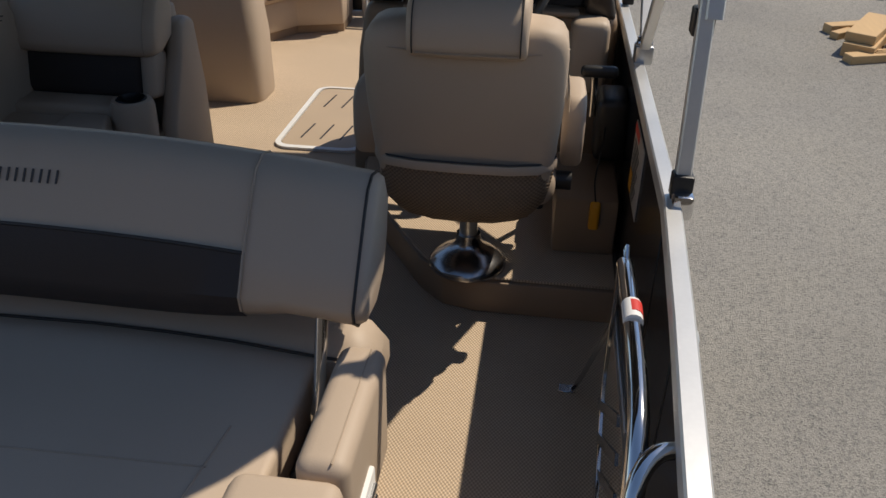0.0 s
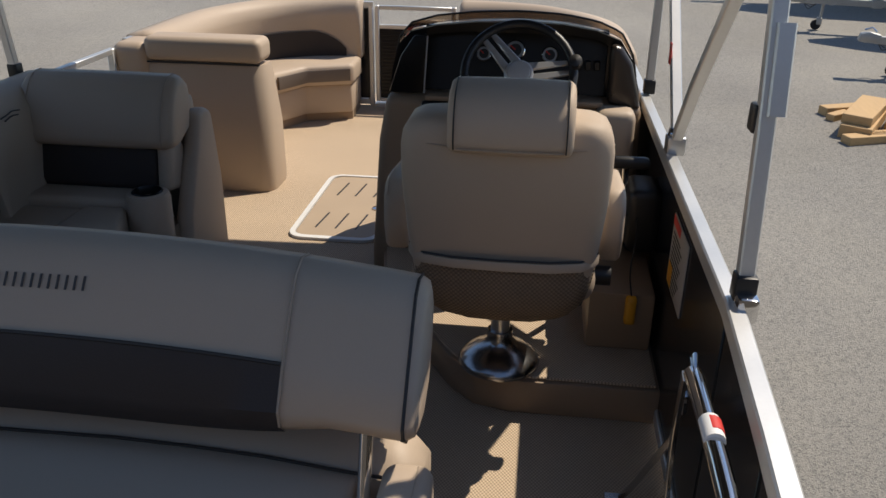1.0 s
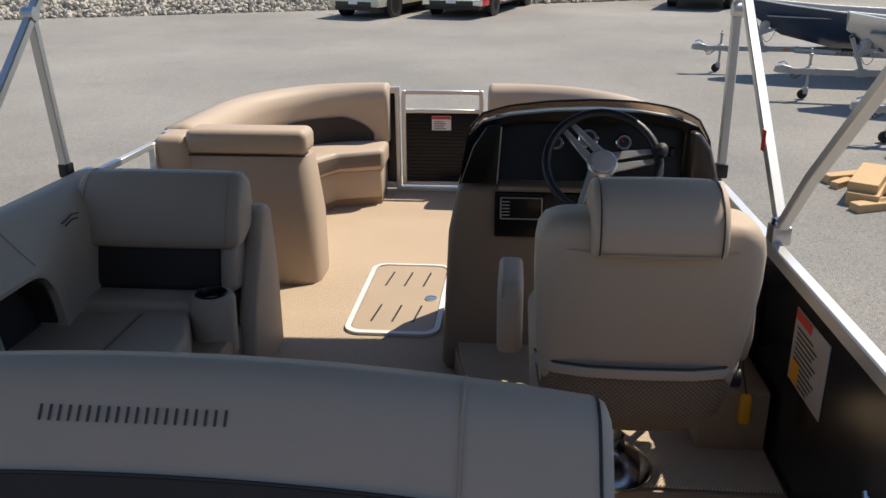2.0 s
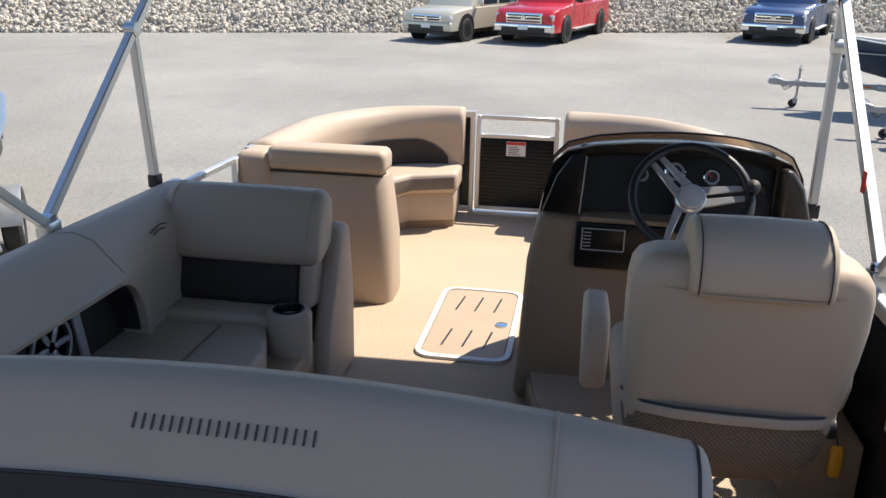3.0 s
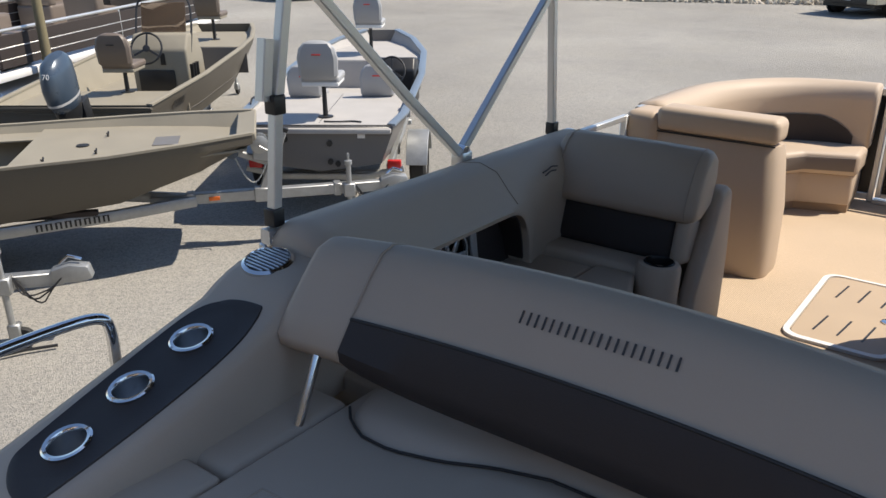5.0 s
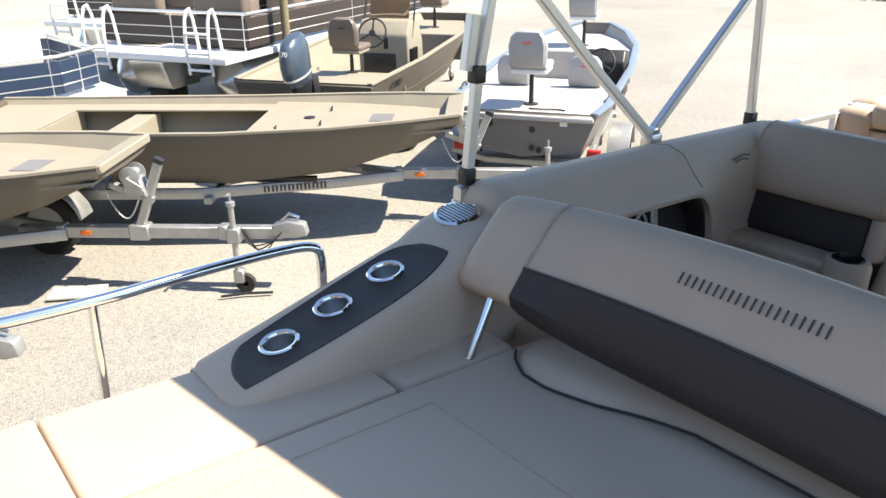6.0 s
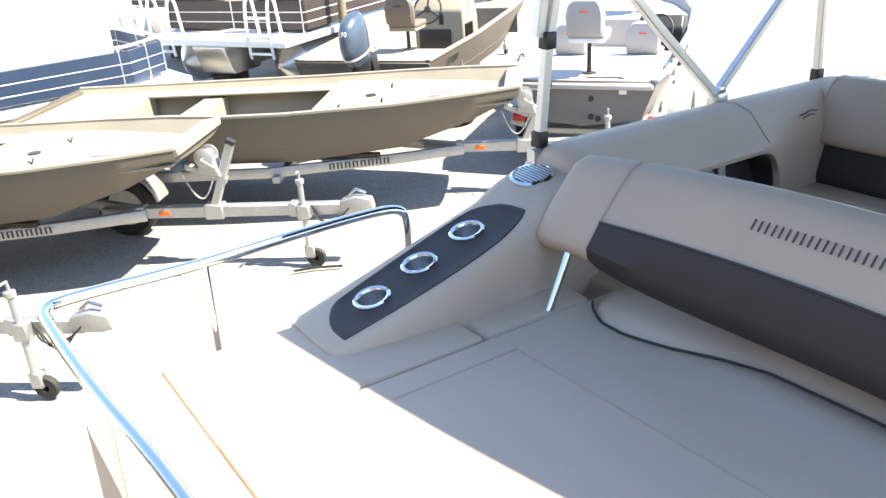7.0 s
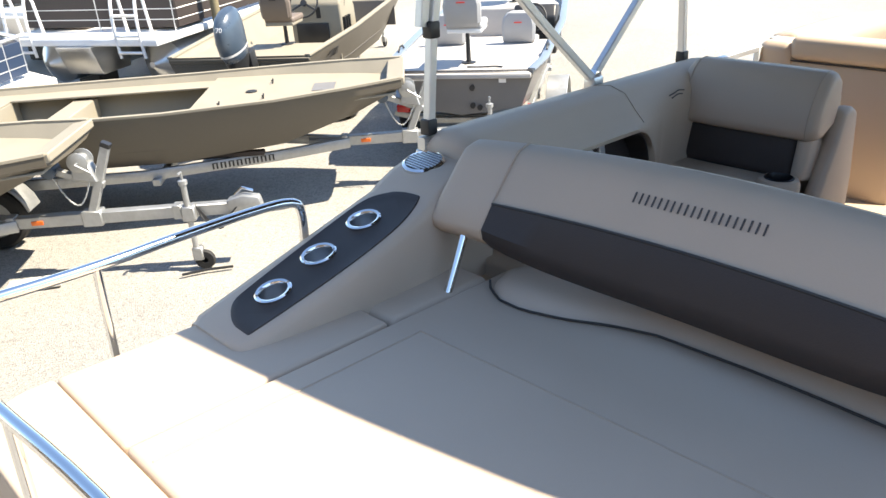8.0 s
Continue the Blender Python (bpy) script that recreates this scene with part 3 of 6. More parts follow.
inset_plan = [(-1.112, -0.66), (-1.10, -0.70), (-1.03, -0.742), (-0.955, -0.744), (-0.946, -0.743), (-0.943, -0.737), (-0.925, -0.58), (-0.917, -0.45), (-0.916, -0.33), (-0.927, -0.235), (-0.960, -0.155), (-0.963, -0.149), (-0.969, -0.147), (-1.03, -0.150), (-1.09, -0.165), (-1.128, -0.215), (-1.13, -0.32)]
for _ in range(2):
    inset_plan = [(a[0] + (b[0] - a[0]) * u, a[1] + (b[1] - a[1]) * u) for a, b in zip(inset_plan, inset_plan[1:] + inset_plan[:1]) for u in (0.25, 0.75)]
bm = bmesh.new()
rings = [[(cx + (x - cx) * k, cy + (y - cy) * k, z) for x, y in inset_plan] for k, z in ((1.0, -0.006), (1.0, 0.002), (0.985, 0.0045), (0.93, 0.003)) for cx, cy in ((-1.03, -0.42),)]
loft(rings, bm)
bmesh.ops.triangulate(bm, faces=bm.faces)
bmesh.ops.subdivide_edges(bm, edges=[e for e in bm.edges if e.calc_length() > 0.12], cuts=4)
for v in bm.verts:
    v.co.z += pod_top(v.co.y)
inset = part("inset", bm, CHARCOAL, pod, "dark brown inset panel")
for x, y in ((-1.043, -0.292), (-1.039, -0.455), (-1.026, -0.613)):
    tilt = Matrix.Translation((x, y, pod_top(y) + 0.002)) @ Matrix.Rotation(math.atan(0.315) * 0.8, 4, "X")
    for ob in (pod_body, inset):
        cut(ob, lathe([(0.041, -0.105), (0.041, 0.05)], 24, tilt))
    cup = part("cup_holder", lathe([(0.0375, 0.0), (0.0385, 0.004), (0.040, 0.007), (0.047, 0.009), (0.051, 0.006), (0.050, -0.004)], 28, tilt, caps=False), CHROME, pod, "polished steel cup holder")
    part("cup_well", lathe([(0.0, -0.075), (0.033, -0.075), (0.036, -0.068), (0.0385, 0.002)], 28, tilt, caps=False), CUPSTEEL, cup, "dull steel cup well")
GRILLE = Matrix.Translation((-1.078, -0.026, 0.605)) @ Matrix.Rotation(0.20, 4, "X") @ Matrix.Rotation(0.08, 4, "Y") @ Matrix.Scale(1.06, 4)
vent = part("speaker_grille", lathe([(0.062, -0.008), (0.062, 0.003), (0.054, 0.008), (0.052, 0.004), (0.0, 0.003)], 32, GRILLE), CHROME, pod, "round louvred steel grille")
part("grille_back", lathe([(0.0505, 0.0035), (0.0505, 0.0055), (0.0, 0.0056)], 28, GRILLE), BLACK, vent)
for k in range(-4, 5):
    half = math.sqrt(0.052**2 - (k * 0.0105)**2) - 0.003
    part("louvre", rbox(-half, half, k * 0.0105 - 0.0027, k * 0.0105 + 0.0027, 0.003, 0.0085, 0.001, 1, m=GRILLE), ALU, vent)

# ---- stern grab rail ----
stern_rail = thing("stern_rail", "polished stainless steel grab rail round the stern", "rail")
part("tube", tube([(-1.192, -0.395, 0.42), (-1.192, -0.395, 0.53), (-1.20, -0.41, 0.56), (-1.218, -0.50, 0.56), (-1.215, -0.75, 0.555), (-1.195, -0.98, 0.55), (-1.205, -1.31, 0.55), (-1.17, -1.352, 0.55), (-1.08, -1.352, 0.55), (-0.80, -1.342, 0.55), (-0.42, -1.305, 0.55), (-0.10, -1.30, 0.545), (0.02, -1.30, 0.50), (0.03, -1.30, 0.33)], 0.0135, 12, smooth=2), CHROME, stern_rail)
for x, y in ((-1.197, -0.977), (-0.69, -1.333)):
    part("post", tube([(x, y, 0.06 if y > -1.1 else 0.33), (x, y, 0.548)], 0.0105, 10), CHROME, stern_rail)

# ---- port lounge: bolster, seat, backrest ----
port = thing("port_lounge", "tan vinyl side lounge with cup holder and dark back band", "lounge")
part("base", prism([(-1.14, 0.05), (-0.50, 0.05), (-0.47, 0.9), (-0.47, 1.35), (-1.14, 1.35)], "z", 0.0, 0.22, 0.02, 2), MOULDED, port)
bol, lining = [], []
for y, k in ((0.045, 0.80), (0.06, 0.90), (0.08, 0.97)):
    bol.append([(-1.05 + (x + 1.05) * k, y, 0.525 + (z - 0.525) * k) for x, z in ((-1.165, 0.525), (-1.175, 0.60), (-1.165, 0.645), (-1.125, 0.675), (-1.05, 0.685), (-0.985, 0.665), (-0.935, 0.61), (-0.895, 0.575), (-0.880, 0.55), (-0.885, 0.525))])
for y in [0.10 + 1.46 * k / 72 for k in range(73)]:
    # the lower lip arches down to the seat ahead of the speaker, and draws back towards the backrest
    d = max(0.0, min(1.0, (y - 0.80) / 0.24))
    low = 0.55 - 0.005 * max(0.0, 0.6 - y) - 0.285 * (1 - math.sqrt(max(0.0, 1 - d * d)))
    f = max(0.0, min(1.0, (y - 0.80) / 0.36))
    f = f * f * (3 - 2 * f)
    bol.append([(-1.165, y, low), (-1.175, y, 0.60), (-1.165, y, 0.645), (-1.125, y, 0.675), (-1.05, y, 0.685), (-0.985 - 0.01 * f, y, 0.665), (-0.935 - 0.022 * f, y, 0.61), (-0.895 - 0.050 * f, y, 0.575 - 0.02 * f), (-0.880 - 0.078 * f, y, low + 0.015), (-0.885 - 0.078 * f, y, low)])
    lining.append([(-1.12, y - 0.006 * d, low - 0.003), (-0.905 - 0.078 * f, y - 0.006 * d, low - 0.003), (-0.905 - 0.078 * f, y - 0.012 * d, low - 0.010), (-1.12, y - 0.012 * d, low - 0.010)])
part("recess_lining", loft(lining[:47]), CHARCOAL, port, "dark padded lining of the recess", 60)
side = part("bolster", loft(bol), TAN, port, "long rounded tan side bolster", 70)
part("seam", tube([Vector(p) + Vector((0.001, 0, 0.001)) for p in bol[41][3:8]], 0.0014, 6), SEAM, side)
emb = Matrix.Translation((-0.953, 1.17, 0.622)) @ Matrix.Rotation(radians(90), 4, "Z") @ Matrix.Rotation(radians(58), 4, "X")
bm = bmesh.new()
tube([emb @ Vector(p) for p in ((-0.055, -0.004, 0), (-0.01, 0.001, 0), (0.012, 0.007, 0), (0.05, 0.0, 0))], 0.0024, 6, bm, smooth=1)
tube([emb @ Vector(p) for p in ((-0.045, -0.016, 0), (0.0, -0.007, 0), (0.03, -0.012, 0))], 0.0024, 6, bm, smooth=1)
part("emblem", bm, LOGO, side, "dark stitched swoosh")
part("recess", rbox(-1.13, -1.03, 0.06, 1.25, 0.20, 0.56, 0.01, 2), CHARCOAL, port, "dark recessed side panel")
part("divider", prism([(0.815, 0.25), (0.85, 0.25), (0.795, 0.55), (0.76, 0.55)], "x", -1.03, -1.015, 0.004, 1), RAIL, port, "grey divider strip")
spk = part("speaker", lathe([(0.085, 0), (0.085, 0.012), (0.072, 0.016), (0.068, 0.006), (0.0, 0.002)], 28, Matrix.Translation((-1.03, 0.672, 0.415)) @ Matrix.Rotation(radians(90), 4, "Y")), BLACK, port, "round speaker with silver spokes")
for k in range(6):
    mm = Matrix.Translation((-1.03, 0.672, 0.415)) @ Matrix.Rotation(radians(90), 4, "Y") @ Matrix.Rotation(radians(60 * k), 4, "Z")
    part("spoke", rbox(-0.009, 0.009, 0.015, 0.078, 0.008, 0.017, 0.003, 1, m=mm), SATIN, spk)
part("spoke_ring", lathe([(0.078, 0.01), (0.087, 0.01), (0.087, 0.018), (0.078, 0.018), (0.078, 0.01)], 28, Matrix.Translation((-1.03, 0.672, 0.415)) @ Matrix.Rotation(radians(90), 4, "Y")), SATIN, spk)
part("seat_cushion", prism([(0.06, 0.20), (0.06, 0.31), (1.165, 0.305), (1.165, 0.20)], "x", -1.08, -0.752, 0.018, 4), TAN, port)
part("seat_cushion", prism([(-0.745, 0.06), (-0.52, 0.06), (-0.505, 0.62), (-0.53, 0.98), (-0.60, 1.165), (-0.745, 1.165)], "z", 0.2, 0.318, 0.018, 4), TAN, port)
part("seat_back_roll", rbox(-1.05, -0.50, 1.17, 1.32, 0.20, 0.335, 0.025, 4), TAN, port)
lean = Matrix.Translation((0, 1.30, 0.33)) @ Matrix.Rotation(radians(-11), 4, "X")
pillow = [(1.33, 0.482), (1.285, 0.486), (1.262, 0.50), (1.258, 0.53), (1.272, 0.585), (1.302, 0.645), (1.335, 0.69), (1.375, 0.716), (1.42, 0.718), (1.455, 0.69), (1.462, 0.62), (1.43, 0.52)]
rings = []
for x, k in ((-1.012, 0.72), (-1.008, 0.86), (-0.997, 0.95), (-0.977, 1.0), (-0.85, 1.015), (-0.74, 1.018), (-0.63, 1.015), (-0.49, 1.0), (-0.468, 0.95), (-0.456, 0.86), (-0.452, 0.72)):
    rings.append([(x, 1.36 + (y - 1.36) * k, 0.60 + (z - 0.60) * k) for y, z in pillow])
pil = part("backrest", loft(rings), TAN, port, "tan upper back cushion", 70)
part("pillow_seam", tube([Vector(p) + Vector((0, -0.001, 0.001)) for p in rings[3][2:9]], 0.002, 6, smooth=1), SEAM, pil)
part("pillow_seam", tube([Vector(p) + Vector((0, -0.001, 0.001)) for p in rings[7][2:9]], 0.002, 6, smooth=1), SEAM, pil)
part("back_band", rbox(-1.01, -0.528, -0.03, 0.09, 0.0, 0.172, 0.03, 4, m=lean), CHARCOAL, port, "charcoal back band")
for x0, x1 in ((-0.985, -0.948), (-0.532, -0.478)):
    part("back_wing", rbox(x0, x1, -0.035, 0.09, 0.0, 0.172, min(0.025, (x1 - x0) * 0.45), 4, m=lean), TAN, port)
part("side_wing", prism([(1.25, 0.0), (1.28, 0.24), (1.40, 0.46), (1.44, 0.57), (1.50, 0.585), (1.56, 0.56), (1.60, 0.3), (1.60, 0.0)], "x", -0.485, -0.425, 0.022, 4), TAN, port, "tan side wing")
part("back_shell", prism([(1.40, 0.0), (1.42, 0.3), (1.50, 0.62), (1.56, 0.62), (1.60, 0.3), (1.60, 0.0)], "x", -1.1, -0.49, 0.02, 3), TAN, port)
cup = part("cup_pod", lathe([(0.072, 0.16), (0.075, 0.34), (0.068, 0.358), (0.05, 0.362), (0.044, 0.35), (0.042, 0.28), (0.0, 0.28)], 28, Matrix.Translation((-0.535, 1.205, 0.0))), TAN, port, "tan cup holder pod")
part("cup_holder", lathe([(0.040, 0.30), (0.043, 0.355), (0.048, 0.366), (0.053, 0.362), (0.053, 0.356)], 28, Matrix.Translation((-0.535, 1.205, 0.0)), caps=False), GLOSS, cup, "gloss black cup insert")

# ---- bow couches ----
def bow_couch(name, sgn, label):
    c = thing(name, label, "couch")
    q = lambda pts: pts if sgn < 0 else [(-x - (0.06 if x > -0.4 else 0.03 if x > -0.65 else 0), y) for x, y in pts]
    plan = q([(-1.13, 2.34), (-1.13, 3.15), (-0.98, 3.5), (-0.68, 3.74), (-0.36, 3.78), (-0.345, 3.46), (-0.60, 3.36), (-0.72, 3.14), (-0.76, 2.34)])
    part("base", prism(plan, "z", 0.05, 0.22, 0.012, 2), TAN, c)
    part("kickboard", prism([(x * 1.02 if abs(x) < 0.9 else x, y + (0.03 if y < 3.5 and abs(x) < 0.7 else 0)) for x, y in plan], "z", 0.0, 0.055), MOULDED, c)
    part("seat_cushion", prism([(x, y) for x, y in q([(-1.10, 2.35), (-1.10, 3.12), (-0.96, 3.46), (-0.66, 3.68), (-0.335, 3.72), (-0.325, 3.43), (-0.585, 3.33), (-0.695, 3.12), (-0.735, 2.35)])], "z", 0.22, 0.345, 0.03, 4), TAN, c)
    part("seat_trim", tube([(x, y, 0.285) for x, y in q([(-0.345, 3.425), (-0.575, 3.325), (-0.685, 3.12)])], (0.008, 0.035), square=True), BROWNSEAT, c, "darker brown front trim")
    path = [Vector((*p, 0)) for p in q([(-1.10, 2.42), (-1.10, 2.8), (-1.09, 3.1), (-1.03, 3.32), (-0.92, 3.50), (-0.78, 3.63), (-0.62, 3.71), (-0.48, 3.745), (-0.335, 3.75)])]
    fine = path
    for _ in range(2):
        cut = [fine[0]]
        for a, b in zip(fine, fine[1:]):
            cut += [a.lerp(b, 0.25), a.lerp(b, 0.75)]
        fine = cut + [fine[-1]]
    rings, bands = [], []
    for i, p in enumerate(fine):
        d = (fine[min(i + 1, len(fine) - 1)] - fine[max(0, i - 1)]).normalized()
        inw = Vector((d.y, -d.x, 0)) * (1 if sgn < 0 else -1)
        f = i / (len(fine) - 1)
        top = 0.672 + 0.015 * min(1, f * 1.6)
        k = 0.9 if i in (0, len(fine) - 1) else 1.0
        sec = [(-0.07, 0.32), (-0.10, top - 0.06), (-0.085, top - 0.018), (0.0, top), (0.05, top - 0.008), (0.085, top - 0.045), (0.095, top - 0.10), (0.075, top - 0.17), (0.07, 0.32)]
        rings.append([p + inw * (u * k) + Vector((0, 0, 0.5 + (z - 0.5) * k)) for u, z in sec])
        if 0.30 < f < 0.9:
            g = min(1.0, math.sin(math.pi * (f - 0.30) / 0.6) * 1.25) ** 0.5
            bands.append([p + inw * 0.0745 + Vector((0, 0, 0.33)), p + inw * (0.080 + 0.004 * g) + Vector((0, 0, 0.345 + (top - 0.535) * g))])
    back = part("backrest", loft(rings), TAN, c, "curved tan backrest", 65)
    part("band", loft(bands, caps=False, closed=False), CHARCOAL, back, "charcoal inset band")
    return c


bow_port = bow_couch("bow_couch", -1, "curved tan vinyl bow couch with chaise back beside the gate")
bow_couch("bow_couch", 1, "curved tan vinyl bow couch ahead of the helm console")
# chaise back of the port bow couch, standing across the boat
pod_rings = []
for z, x0, x1, y0, y1 in ((0.0, -1.10, -0.43, 2.17, 2.37), (0.03, -1.10, -0.425, 2.165, 2.37), (0.3, -1.10, -0.43, 2.20, 2.38), (0.5, -1.08, -0.46, 2.255, 2.40), (0.565, -1.07, -0.475, 2.27, 2.41)):
    ch = 0.06
    pod_rings.append([(x0, y0, z), (x1 - ch, y0 , z), (x1 - 0.02, y0 + 0.02, z), (x1, y0 + ch, z), (x1, y1, z), (x0, y1, z)])
chaise = part("chaise_back", loft(pod_rings), TAN, bow_port, "tan upholstered chaise back")
part("chaise_headrest", rbox(-1.02, -0.47, 2.25, 2.42, 0.575, 0.685, 0.035, 5), TAN, bow_port, "tan headrest roll")
part("chaise_shoulder", rbox(-1.17, -1.0, 2.24, 2.46, 0.3, 0.655, 0.045, 5), TAN, bow_port)
part("chaise_seam", tube([(-1.02, 2.262, 0.572), (-0.48, 2.262, 0.572)], 0.004, 6), PIPING, bow_port)

# ---- helm platform ----
step_plan = [(1.145, 0.615), (0.74, 0.615), (0.64, 0.64), (0.56, 0.72), (0.42, 0.95), (0.28, 1.2), (0.24, 1.42), (1.145, 1.42)]
step = thing("helm_platform", "low tan helm platform with woven vinyl top", "platform")
part("riser", prism(step_plan, "z", 0.0, 0.108, 0.012, 2), MOULDED, step)
part("top_covering", prism([(0.7 + (x - 0.7) * 0.97, 1.0 + (y - 1.0) * 0.97) for x, y in step_plan], "z", 0.109, 0.118, 0.003, 1), FLOOR, step, "woven vinyl top")
part("footwell_box", rbox(0.945, 1.13, 0.80, 1.15, 0.118, 0.30, 0.012, 2), MOULDED, step, "tan moulded footwell box")

# ---- helm console ----
console = thing("helm_console", "tan and gloss black helm console with smoked windscreen", "helm console")
body = [(1.42, 0.0), (1.40, 0.10), (1.47, 0.50), (1.46, 0.66), (1.74, 0.70), (1.86, 0.66), (1.96, 0.40), (2.0, 0.0)]
shell = prism(body, "x", 0.0, 1.0, 0.0)
bmesh.ops.subdivide_edges(shell, edges=[e for e in shell.edges if abs(e.verts[0].co.x - e.verts[1].co.x) > 0.5], cuts=1)
for v in shell.verts:
    # wider at the foot, drawn in towards the dash
    f = min(1.0, max(0.0, v.co.z / 0.68))
    x0, x1 = 0.195 + 0.055 * f * f, 1.135 - 0.02 * f
    v.co.x = x0 + (x1 - x0) * v.co.x
soften(shell, list(shell.verts), 0.03, 3)
part("shell", shell, MOULDED, console, "tan moulded shell")


def arch(f, grow=0.0):
    """The outline of the dash hood, from its port foot (0) over the top to the starboard foot (1)."""
    pts = [(0.250, 0.655), (0.262, 0.74), (0.285, 0.83), (0.33, 0.875), (0.42, 0.898), (0.55, 0.912), (0.70, 0.918), (0.84, 0.912), (0.95, 0.895), (1.03, 0.865), (1.075, 0.80), (1.105, 0.70), (1.12, 0.60)]
    k = f * (len(pts) - 1)
    i = min(int(k), len(pts) - 2)
    x, z = (pts[i][n] + (pts[i + 1][n] - pts[i][n]) * (k - i) for n in (0, 1))
    return x + (x - 0.69) * grow, z + grow * 0.25


outer = [arch(k / 36) for k in range(37)]
inner_pts = [(max(0.375, min(0.99, x)), min(z - 0.03, 0.878)) for x, z in outer]
hood = bmesh.new()
loft([[(x, y + 0.10 * (0.93 - z), z) for x, z in ring] for ring, y in ((inner_pts, 1.555), (inner_pts, 1.515), (outer, 1.50), (outer, 1.53), ([(0.69 + (x - 0.69) * 0.93, z - 0.03) for x, z in outer], 1.76))], hood, caps=False, closed=False)
part("hood", hood, DASH, console, "black dash hood")
part("cheek", prism([(0.258, 0.675), (0.300, 0.80), (0.345, 0.868), (0.392, 0.872), (0.380, 0.675)], "y", 1.462, 1.50, 0.008, 2), GLOSS, console, "gloss black cheek panel")
part("cheek_trim", tube([(0.381, 1.458, 0.678), (0.393, 1.458, 0.870)], 0.0025, 6), SATIN, console)
part("hood_back", prism([(0.69 + (x - 0.69) * 0.92, z - 0.03) for x, z in outer[2:-2]], "y", 1.70, 1.77, 0.01, 1), MOULDED, console)
part("cheek_pad", prism([(1.0, 0.665), (0.995, 0.86), (1.03, 0.855), (1.07, 0.80), (1.10, 0.70), (1.11, 0.645)], "y", 1.46, 1.56, 0.018, 3), CHEEK, console, "dark brown satin cheek")
part("dash", prism([(1.535, 0.672), (1.585, 0.885), (1.62, 0.885), (1.62, 0.672)], "x", 0.37, 0.995, 0.004, 1), DASH, console, "black dash panel")
part("dash_ledge", rbox(0.385, 0.985, 1.44, 1.56, 0.655, 0.675, 0.008, 2), MOULDED, console)
part("radio_panel", rbox(0.375, 0.66, 1.435, 1.46, 0.50, 0.655, 0.008, 2), GLOSS, console)
radio = part("radio", rbox(0.392, 0.535, 1.424, 1.438, 0.565, 0.645, 0.006, 2), GLOSS, console, "black stereo with a silver rim")
bm = bmesh.new()
for a, b in (((0.396, 0.569), (0.531, 0.569)), ((0.531, 0.569), (0.531, 0.641)), ((0.531, 0.641), (0.396, 0.641)), ((0.396, 0.641), (0.396, 0.569))):
    tube([(a[0], 1.4235, a[1]), (b[0], 1.4235, b[1])], 0.0022, 6, bm)
part("rim", bm, SATIN, radio)
bm = bmesh.new()
for k in range(5):
    rbox(0.40, 0.425, 1.4225, 1.4238, 0.580 + k * 0.0115, 0.583 + k * 0.0115, 0, bm=bm)
part("buttons", bm, SILVERFACE, radio)
part("glove_panel", rbox(0.70, 0.93, 1.44, 1.465, 0.50, 0.64, 0.008, 2), CHARCOAL, console)
part("side_box", rbox(0.96, 1.09, 1.36, 1.48, 0.42, 0.665, 0.03, 3), TAN, console, "tan side pad")


def gauge(x, z, r):
    y = 1.52 + (z - 0.672) * 0.305 - 0.004
    m = Matrix.Translation((x, y, z)) @ Matrix.Rotation(radians(73), 4, "X")
    g = part("gauge", lathe([(r, -0.004), (r, 0.006), (r * 0.88, 0.009), (r * 0.84, 0.003), (0.0, 0.003)], 24, m), CHROME, console, "round chrome rimmed gauge")
    part("dial", lathe([(r * 0.84, 0.0035), (0.0, 0.0045)], 24, m), GALV, g)
    part("dial_centre", lathe([(r * 0.62, 0.005), (0.0, 0.006)], 20, m), INK, g)
    part("needle", rbox(-0.002, 0.002, 0, r * 0.7, 0.006, 0.008, 0, m=m @ Matrix.Rotation(radians(50), 4, "Z")), REDPRINT, g)


for x, z, r in ((0.575, 0.80, 0.026), (0.682, 0.815, 0.034), (0.80, 0.803, 0.028)):
    gauge(x, z, r)
for x in (0.90, 0.93, 0.96):
    part("switch", rbox(x - 0.01, x + 0.01, 1.535, 1.56, 0.76, 0.79, 0.003, 1), BLACK, console)
# windscreen: a low smoked visor that arches over the dash
glass_rings = []
for k in range(31):
    f = 0.09 + 0.80 * k / 30
    x, z = arch(f)
    h = math.sin(math.pi * k / 30) ** 0.5
    y = 1.555 + 0.10 * (0.93 - z)
    glass_rings.append([(x, y, z + 0.002), (x, y - 0.045 * h, z + 0.003 + 0.03 * h), (x, y - 0.042 * h, z + 0.006 + 0.03 * h), (x, y + 0.006, z + 0.005)])
screen = part("windscreen", loft(glass_rings), TINT, console, "smoked acrylic windscreen")
part("windscreen_edge", tube([Vector(r[1]) + Vector((0, 0, 0.001)) for r in glass_rings], 0.0035, 6), BLACK, screen)
part("cup_light", lathe([(0.028, 0.0), (0.028, 0.006), (0.0, 0.008)], 16, Matrix.Translation((0.233, 1.62, 0.46)) @ Matrix.Rotation(radians(-90), 4, "Y")), BLACK, console)
